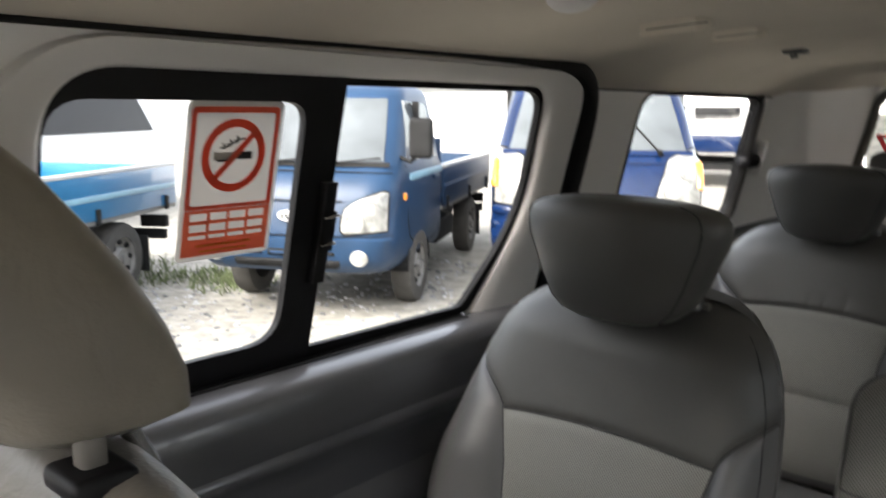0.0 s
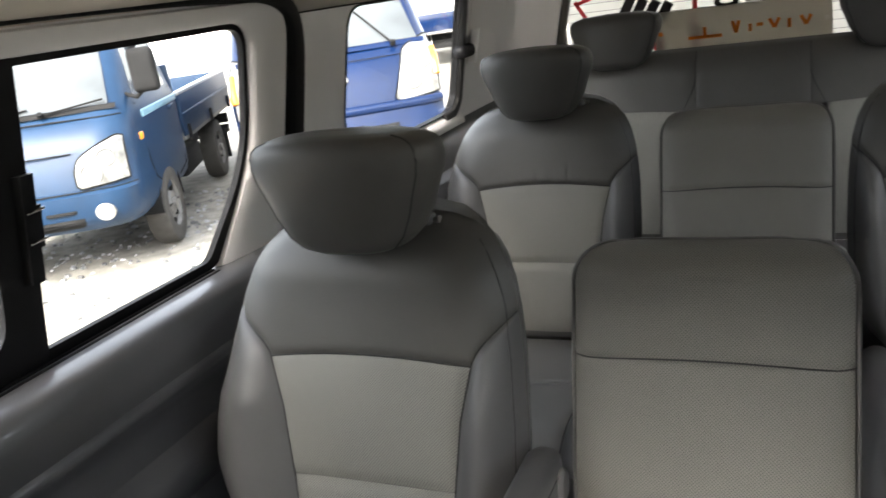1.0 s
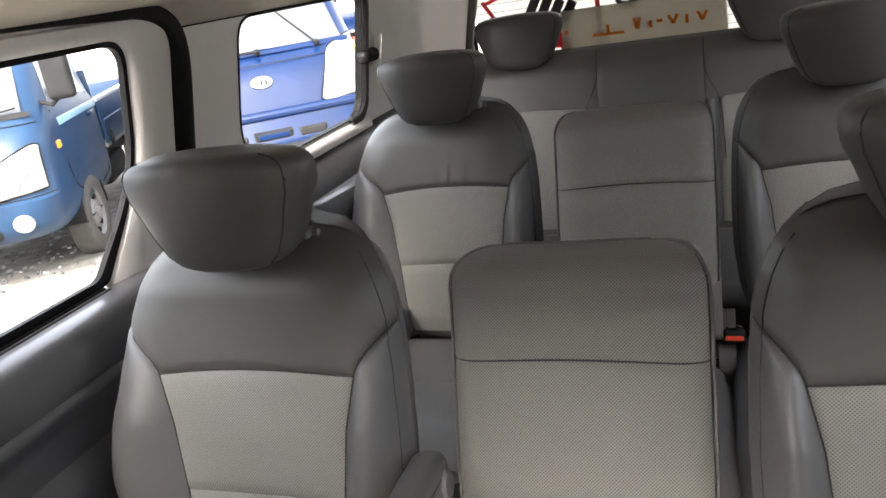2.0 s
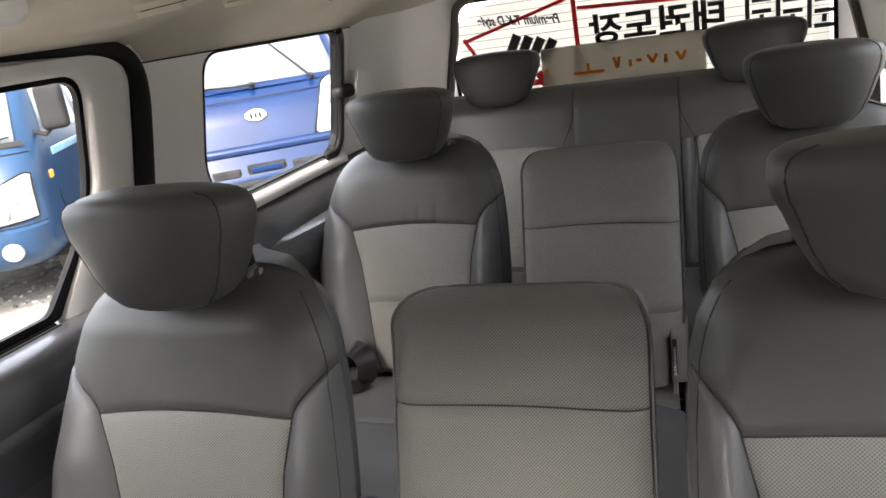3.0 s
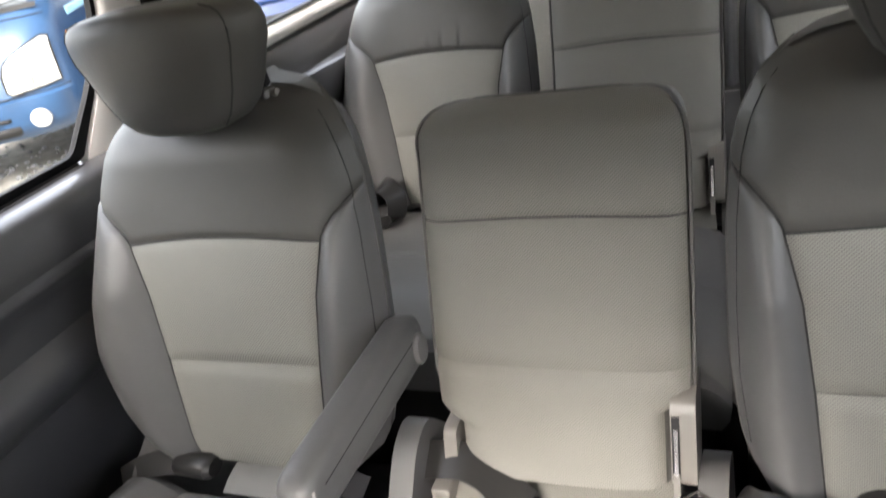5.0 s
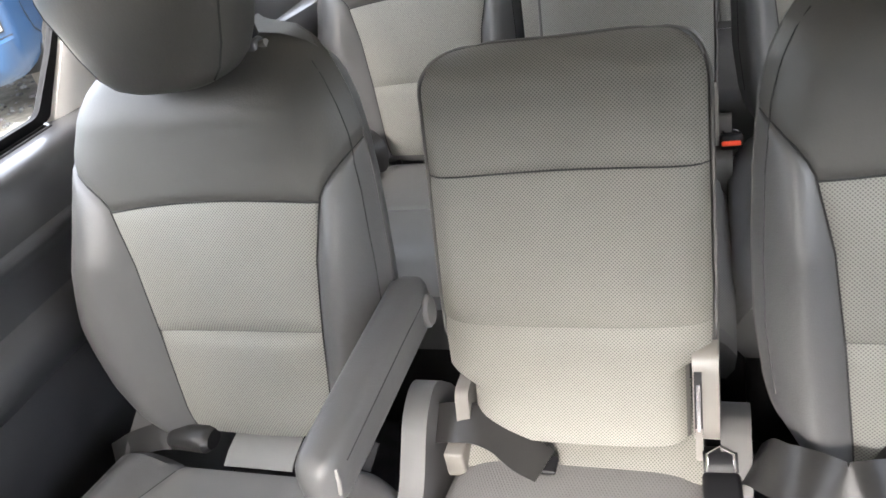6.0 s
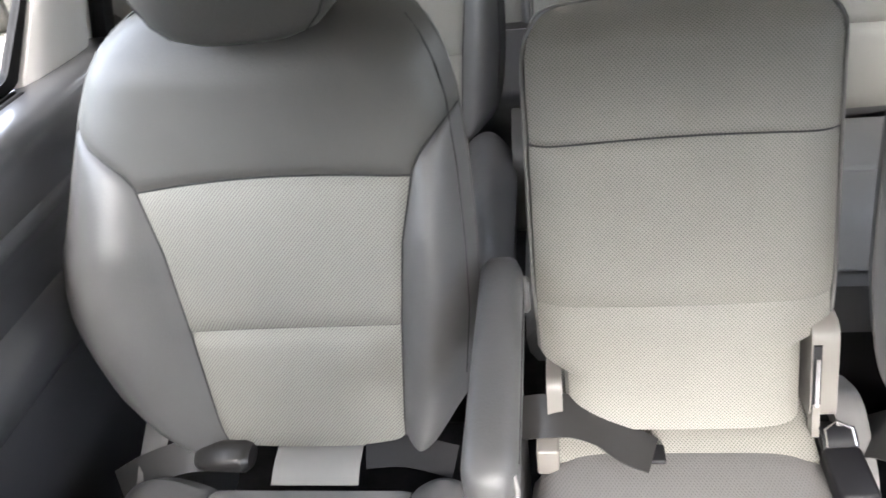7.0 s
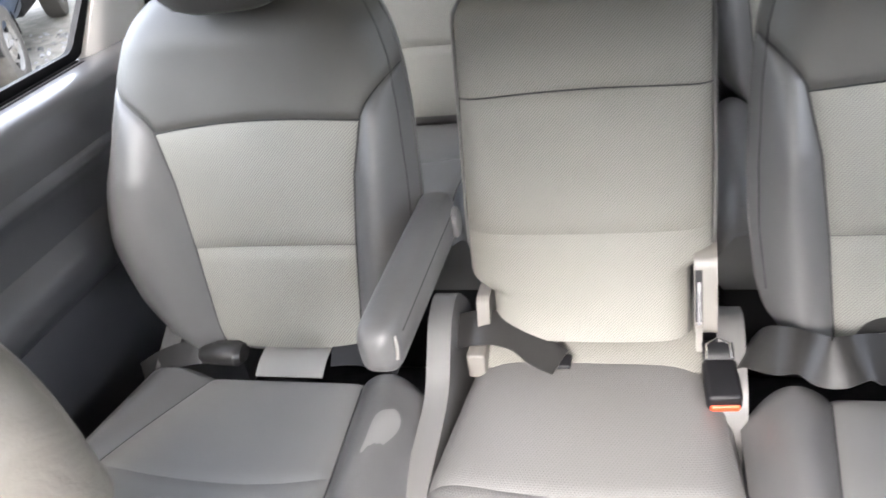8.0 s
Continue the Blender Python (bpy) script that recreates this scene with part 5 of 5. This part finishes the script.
def pickup(at, rz, paint, label, size=1.0, badge=None, wipers=LOW_WIPERS, grille=(0.455, 0.535, 0.46), lamps=LOW_LAMPS, mirror=TALL_MIRROR, bumper=0.0, tail=None):
    t = thing("pickup_truck", at, label, "truck", "parked trucks", rz)
    t.scale = (size, size, size)
    bm = bmesh.new()
    rings = []
    for z, yf, yb, hw in CAB:
        r = 0.16 if z < 1.3 else 0.12
        pts = rounded([(-hw, yf), (hw, yf), (hw, yb), (-hw, yb)], [r * 1.6, r * 1.6, 0.06, 0.06], 6)
        rings.append([(p.x, p.y - 0.05 * (1 - (p.x / hw) ** 2) * (1 if p.y < -0.05 else 0), z) for p in pts])
    add_loft(bm, rings)
    cab = part("cab", bm, paint, t)

    def screen(z):
        return lerp([(c[0], c[1]) for c in CAB], z)

    def hw_at(z):
        return lerp([(c[0], c[3]) for c in CAB], z)

    def skin_y(x, z):
        """The cab front's depth at x and z, round its corners too."""
        hw = hw_at(z)
        r = 0.256 if z < 1.3 else 0.192
        s = 1 - math.sqrt(max(0.0, 1 - min(1.0, max(0.0, abs(x) - (hw - r)) / r)))
        return screen(z) + r * s * s - 0.05 * (1 - min(1.0, abs(x) / hw) ** 2)

    def groove(points, radius=0.006, name="panel_gap"):
        return part(name, tube([Vector((x, skin_y(x, z) - 0.001, z)) for x, z in points], radius, 6), CHASSIS, t)

    def shield(u, v):
        z = 1.30 + 0.52 * v
        w = hw_at(z) - 0.11
        x = w * (2 * u - 1)
        return (x, screen(z) - 0.07 + 0.05 * (x / hw_at(z)) ** 2 + 0.02 * abs(2 * u - 1) ** 6, z)
    bm = bmesh.new()
    add_grid(bm, shield, 16, 8)
    part("windscreen", bm, TRUCK_GLASS, t, "windscreen reflecting the sky")
    bm = bmesh.new()
    add_grid(bm, lambda u, v: ((hw_at(1.27) - 0.06) * (2 * u - 1), screen(1.27 + 0.035 * v) - 0.066 + 0.055 * (2 * u - 1) ** 4, 1.262 + 0.035 * v), 16, 2)
    part("cowl", bm, paint if bumper else CHASSIS, t, "cowl under the windscreen")
    for x, lean, rise in wipers:
        pts = [Vector((x + lean * u, screen(1.285 + rise * u) - 0.085 - 0.015 * math.sin(math.pi * u) + 0.05 * (x + lean * u) ** 2, 1.285 + rise * u)) for u in (0.0, 0.3, 0.65, 1.0)]
        wiper = part("wiper", tube(pts, 0.008, 6), CHASSIS, t, "black wiper")
        foot = Vector((x, screen(1.27) - 0.075, 1.272))
        part("pivot", tube([foot, foot + Vector((0, -0.02, 0.03))], 0.022, 8), CHASSIS, wiper)
    for sd in (-1, 1):
        bm = bmesh.new()
        add_loft(bm, [[(sd * (hw_at(z) - 0.02 + q), y, z) for y, z in ((-0.42, 1.29), (0.62, 1.29), (0.60, 1.78), (-0.12, 1.80))] for q in (0.0, 0.026)])
        part("side_window", bm, TRUCK_GLASS, t, "side window")
        # headlamp wraps round the front corner
        x0, x1, z0i, z0o, z1i, z1o = lamps

        def lamp(u, v):
            x = x0 + (x1 - x0) * u + (0.1 * v * (1 - u) if bumper else 0.0)
            low = z0i + (z0o - z0i) * u + 0.03 * max(0.0, (0.1 - u) / 0.1) ** 2
            high = z1i + (z1o - z1i) * u ** 0.6 - 0.03 * max(0.0, (u - 0.85) / 0.15) ** 2 - 0.03 * max(0.0, (0.15 - u) / 0.15) ** 2
            z = low + (high - low) * v
            return Vector((sd * x, skin_y(x, z) - 0.010 - 0.014 * math.sin(math.pi * v) * math.sin(math.pi * u) ** 0.5, z))
        bm = bmesh.new()
        add_grid(bm, lamp, 18, 12)
        head = part("headlamp", bm, LAMP_GLASS, t, "large clear headlamp")
        rim_line = [lamp(i / 12, 0) for i in range(13)] + [lamp(1, i / 8) for i in range(1, 9)] + [lamp(1 - i / 12, 1) for i in range(1, 13)] + [lamp(0, 1 - i / 8) for i in range(1, 9)]
        part("bezel", tube(rim_line, 0.007, 6), CHASSIS, head, "dark gap round the headlamp")
        for cu_, cv_, rad in ((0.34, 0.36, 0.075), (0.66, 0.62, 0.06)):
            c = lamp(cu_, cv_)
            ring = [c + Vector((rad * math.cos(a), 0, rad * math.sin(a))) for a in (2 * math.pi * k / 16 for k in range(17))]
            part("reflector", tube([Vector((p.x, skin_y(abs(p.x), p.z) - 0.026, p.z)) for p in ring], 0.005, 6), RIM, head, "reflector ring")
        if bumper:
            part("turn_signal", tube([lamp(0.97, v) + Vector((0, -0.008, 0)) for v in (0.3, 0.45, 0.6, 0.75)], 0.03, 8), AMBER, head, "amber turn signal")
        bm = bmesh.new()
        fog, lead = (0.47, 0.055) if bumper else (0.62, 0.0)
        add_loft(bm, [[(sd * fog + r * math.cos(a), y - lead, 0.56 + 0.85 * r * math.sin(a)) for a in (2 * math.pi * k / 18 for k in range(18))] for r, y in ((0.075, -1.04), (0.075, -1.085), (0.06, -1.09), (0.03, -1.087))])
        part("fog_lamp", bm, LAMP_GLASS, t, "round fog lamp")
        part("indicator", box(*sorted((sd * 0.84, sd * 0.875)), -0.62, -0.54, 0.98, 1.04, 0.012), AMBER, t, "amber side indicator")
        if mirror:
            bm = box(*sorted((sd * mirror[0], sd * mirror[1])), -0.63, -0.53, mirror[2], mirror[3], 0.04)
            glass_box = part("door_mirror", bm, CHASSIS, t, "black door mirror")
            part("bracket", tube([Vector((sd * 0.80, -0.5, 1.33)), Vector((sd * 0.9, -0.56, 1.30)), Vector((sd * (mirror[0] + mirror[1]) / 2, -0.57, mirror[2] + 0.05))], 0.018, 8), CHASSIS, glass_box)
        for line in ([(-0.47, 1.26), (-0.47, 0.8), (-0.42, 0.66), (-0.30, 0.6)], [(0.68, 1.27), (0.68, 0.56), (0.5, 0.52), (0.42, 0.5)]):
            part("door_gap", tube([Vector((sd * (hw_at(z) + 0.001), y, z)) for y, z in line], 0.007, 6, 1.0, (1, 0, 0)), CHASSIS, t)
        part("window_post", box(*sorted((sd * 0.735, sd * 0.80)), 0.10, 0.13, 1.29, 1.80, 0.008), CHASSIS, t, "black window post")
        part("door_handle", box(*sorted((sd * 0.855, sd * 0.885)), 0.42, 0.58, 1.08, 1.12, 0.01), paint, t)
        part("side_trim", box(*sorted((sd * 0.85, sd * 0.872)), -0.42, 0.78, 1.13, 1.19, 0.01), PALE_GLINT_TRIM if paint is PAINT_A else paint, t)
        bm = bmesh.new()
        add_loft(bm, [[(sd * q, -0.06 + 0.385 * math.cos(a), 0.345 + 0.385 * math.sin(a)) for a in (math.pi * k / 16 for k in range(17))] for q in (0.6, 0.852)], cap=False)
        part("wheel_arch", bm, CHASSIS, t, "dark wheel arch")
        wheel(t, sd * 0.765, -0.06, sd)
        wheel(t, sd * 0.72, 2.7, sd)
        part("mud_flap", box(*sorted((sd * 0.6, sd * 0.84)), 3.08, 3.1, 0.15, 0.5), CHASSIS, t)

    def bumper_strip(name, z0, z1, x0, x1, proud, mat, parent, about=""):
        strip = bmesh.new()

        def skin_at(u, v):
            x, z = x0 + (x1 - x0) * u, z0 + (z1 - z0) * v
            rim = 0.02 if v in (0, 1) or u in (0, 1) else 0.0
            return (x, skin_y(x, z) - proud + rim, z)
        add_grid(strip, skin_at, 14, 4)
        return part(name, strip, mat, parent, about)
    ahead = 0.0
    if bumper:
        bumper_strip("bumper", 0.44, bumper, -0.83, 0.83, 0.05, paint, t, "blue bumper set out from the cab")
        ahead = 0.05
        # rounded shelf along the bumper's top, and the gap under the cowl
        part("bumper_shelf", tube([Vector((0.8 * i / 16, skin_y(0.8 * i / 16, bumper) - 0.03, bumper - 0.012)) for i in range(-16, 17)], 0.04, 10), paint, t)
        groove([(0.8 * i / 16, 1.195) for i in range(-16, 17)], 0.0035)
    gr = bumper_strip("grille", grille[0], grille[1], -grille[2], grille[2], ahead + 0.010, CHASSIS, t, "black lower grille in the bumper")
    mid = (grille[0] + grille[1]) / 2
    bumper_strip("slat", mid - 0.008, mid + 0.008, -grille[2] + 0.03, grille[2] - 0.03, ahead + 0.02, RUBBER, gr)
    plate_holder = bumper_strip("plate_recess", grille[1] + 0.03, grille[1] + 0.085 + 0.5 * ahead, -0.15, 0.15, ahead + 0.009, CHASSIS, t, "dark recess for a plate")
    bumper_strip("plate_lip", grille[1] + 0.042, grille[1] + 0.072 + 0.5 * ahead, -0.13, 0.13, ahead + 0.016, paint, plate_holder)
    for sd in (-1, 1):
        bumper_strip("air_slot", grille[1] + 0.04 - 0.4 * ahead, grille[1] + 0.065 + 0.6 * ahead, *sorted((sd * 0.2, sd * 0.42)), ahead + 0.008, CHASSIS, t)
    for z, w in ((0.722, 0.84), (1.0, 0.45), (1.215, 0.80)) if not bumper else ():
        groove([(w * i / 16, z + 0.012 * (1 - (i / 16) ** 2) * (z > 1)) for i in range(-16, 17)])
    bm = bmesh.new()
    add_loft(bm, [[(0.085 * r * math.cos(a), y, 0.875 + 0.045 * r * math.sin(a) + badge[0]) for a in (2 * math.pi * k / 24 for k in range(24))] for r, y in ((1.0, -0.97 + badge[3]), (1.0, -1.035 + badge[3]), (0.9, -1.042 + badge[3]))])
    lo = part("badge", bm, badge[1], t, "oval maker's badge")
    for k in range(3):
        part("badge_bar", box(-0.045 + 0.035 * k, -0.028 + 0.035 * k, -1.047 + badge[3], -1.04 + badge[3], 0.855 + badge[0], 0.895 + badge[0]), badge[2], lo)
    part("chassis", box(-0.42, 0.42, -0.5, 3.4, 0.38, 0.56), CHASSIS, t)
    part("tank", box(0.45, 0.78, 0.95, 1.75, 0.36, 0.60, 0.03), CHASSIS, t)
    part("tank", box(-0.78, -0.45, 0.95, 1.75, 0.36, 0.60, 0.03), CHASSIS, t)
    part("bed_floor", box(-0.85, 0.85, 0.88, 3.65, 0.72, 0.80, 0.01), RIM, t, "dusty grey load floor")
    for sd in (-1, 1):
        side_board = part("bed_side", box(*sorted((sd * 0.83, sd * 0.865)), 0.88, 3.65, 0.76, 1.16, 0.01), paint, t)
        part("rail", box(*sorted((sd * 0.82, sd * 0.875)), 0.87, 3.66, 1.15, 1.19, 0.012), PAINT_W, side_board, "pale worn top rail")
        # On the bright blue bed the ribs' highlights are put into their colour.
        part("rib", box(*sorted((sd * 0.86, sd * 0.876)), 0.9, 3.63, 0.93, 0.98, 0.006), PALE_GLINT_TRIM if paint is PAINT_C else paint, side_board)
        for y in (1.0, 2.2, 3.4):
            part("hinge", box(*sorted((sd * 0.86, sd * 0.885)), y, y + 0.06, 0.72, 0.86, 0.006), CHASSIS, side_board)
    part("rear_window", box(-0.55, 0.55, 0.775, 0.80, 1.38, 1.78, 0.01), TRUCK_GLASS if tail is None else BLACK, t, "dark rear window")
    for sd in (-1, 1):
        lamp_box = part("tail_lamp", box(*sorted((sd * 0.52, sd * 0.80)), 3.52, 3.60, 0.52, 0.64, 0.01), CHASSIS, t, "tail lamp cluster")
        part("lens", box(*sorted((sd * 0.62, sd * 0.79)), 3.595, 3.61, 0.53, 0.63, 0.005), RED, lamp_box, "red lens")
    part("rear_bar", box(-0.8, 0.8, 3.5, 3.56, 0.40, 0.50, 0.01), CHASSIS, t, "black rear guard bar")
    part("bed_front", box(-0.83, 0.83, 0.86, 0.9, 0.76, 1.45, 0.01), paint, t)
    part("tailboard", box(-0.83, 0.83, 3.61, 3.65, 0.76, 1.16, 0.01), tail or paint, t)
    return t


pickup((-5.6, 4.95, GROUND), 29, PAINT_A, "light blue pickup truck parked on gravel, facing the van", badge=(0.0, PAINT_W, CHASSIS, 0.0))
pickup((-4.041, 6.933, GROUND), 33.7, PAINT_B, "deep blue pickup truck with tall headlamps parked beside another truck", 1.07, (0.19, PAINT_W, CHASSIS, 0.055), ((0.02, -0.46, 0.03), (0.50, -0.30, 0.33)), (0.50, 0.60, 0.44), (0.435, 0.82, 0.84, 0.87, 1.2, 1.33), None, 0.83)
pickup((-6.2, 0.9, GROUND), 33, PAINT_C, "bright blue pickup truck seen along its load bed", badge=(0.0, PAINT_W, CHASSIS, 0.0))
pickup((-9.0, 21.4, GROUND), 205, PAINT_W, "white pickup truck far off in the yard, seen from behind", 1.05, badge=(0.0, PAINT_W, CHASSIS, 0.0), tail=PAINT_B)


def far_car(at, rz, label):
    c = thing("parked_car", at, label, "car", "", rz)
    c.scale = (1.3, 1.3, 1.3)
    sec = [(0.25, 0.80, -2.1, 2.1), (0.5, 0.88, -2.2, 2.2), (0.9, 0.88, -2.15, 2.2), (1.0, 0.84, -2.0, 2.15), (1.5, 0.70, -0.7, 1.9), (1.6, 0.6, -0.4, 1.6)]
    bm = bmesh.new()
    add_loft(bm, [[(p.x, p.y, z) for p in rounded([(-w, a), (w, a), (w, b), (-w, b)], 0.2)] for z, w, a, b in sec])
    part("body", bm, PAINT_W, c)
    for sd in (-1, 1):
        bm = bmesh.new()
        add_loft(bm, [[(sd * (w + q), y, z) for y, z, w in ((-1.5, 1.04, 0.83), (1.8, 1.04, 0.83), (1.6, 1.46, 0.715), (-0.7, 1.46, 0.715))] for q in (-0.02, 0.012)])
        part("side_window", bm, BLACK, c, "dark side windows")
        for y in (-1.35, 1.35):
            wheel(c, sd * 0.78, y, sd)


far_car((-12.6, 4.7, GROUND), 35, "white car parked beyond the blue truck bed")
tagged(part("yard_wall", box(-40, 12, 26.0, 26.3, GROUND, 1.9), WALL_WHITE), "long white wall at the yard's far edge", "wall", kind="structure")
tagged(part("yard_wall", box(-30.3, -30, -10, 26, GROUND, 2.2), WALL_WHITE), "long white wall at the yard's far edge", "wall", kind="structure")

# Unseen wall added ahead of the van; it keeps low sky off the seats.
tagged(part("yard_wall", box(-30, 30, -9.3, -9.0, GROUND, 3.6), CONCRETE), "unseen grey wall added to block low sky ahead of the van", "wall", kind="structure")

# weeds in the gravel by the truck
bm = bmesh.new()
rng = random.Random(5)
for cx, cy in ((-8.2, 4.3), (-7.4, 4.1), (-7.0, 4.7), (-6.6, 4.5)):
    for _ in range(150):
        a, r = rng.uniform(0, 6.28), 0.45 * rng.random() ** 0.7
        x, y, h = cx + r * math.cos(a), cy + r * math.sin(a), rng.uniform(0.03, 0.12)
        dx, dy, w = rng.uniform(-0.09, 0.09), rng.uniform(-0.09, 0.09), rng.uniform(0.006, 0.016)
        vs = [bm.verts.new(p) for p in ((x - w, y, GROUND), (x + w, y, GROUND), (x + dx * 0.6 + w, y + dy * 0.6, GROUND + h * 0.7), (x + dx, y + dy, GROUND + h), (x + dx * 0.6 - w, y + dy * 0.6, GROUND + h * 0.7))]
        bm.faces.new(vs)
tagged(part("weeds", bm, WEED, smooth=False), "green weeds growing in the gravel", "weeds", kind="stuff")

# loose stones on the gravel beside the van
stones = []
faces = []
rng = random.Random(11)
for _ in range(2600):
    x, y = rng.uniform(-7.5, -1.6), rng.uniform(1.2, 7.0)
    r, a = rng.choice((0.012, 0.016, 0.022, 0.03)) * rng.uniform(0.7, 1.3), rng.uniform(0, 3.1)
    n = len(stones)
    for k in range(5):
        q = a + 2 * math.pi * k / 5
        stones.append((x + r * math.cos(q) * rng.uniform(0.7, 1.2), y + r * math.sin(q) * rng.uniform(0.7, 1.2), GROUND - 0.002))
    for k in range(5):
        q = a + 0.5 + 2 * math.pi * k / 5
        stones.append((x + 0.6 * r * math.cos(q), y + 0.6 * r * math.sin(q), GROUND + r * rng.uniform(0.4, 0.75)))
    faces += [(n + k, n + (k + 1) % 5, n + 5 + (k + 1) % 5, n + 5 + k) for k in range(5)] + [tuple(range(n + 5, n + 10))]
me = bpy.data.meshes.new("stones")
me.from_pydata(stones, [], faces)
me.materials.append(STONE)
tagged(new("stones", me), "loose pale and grey stones on the gravel", "stones", kind="stuff")
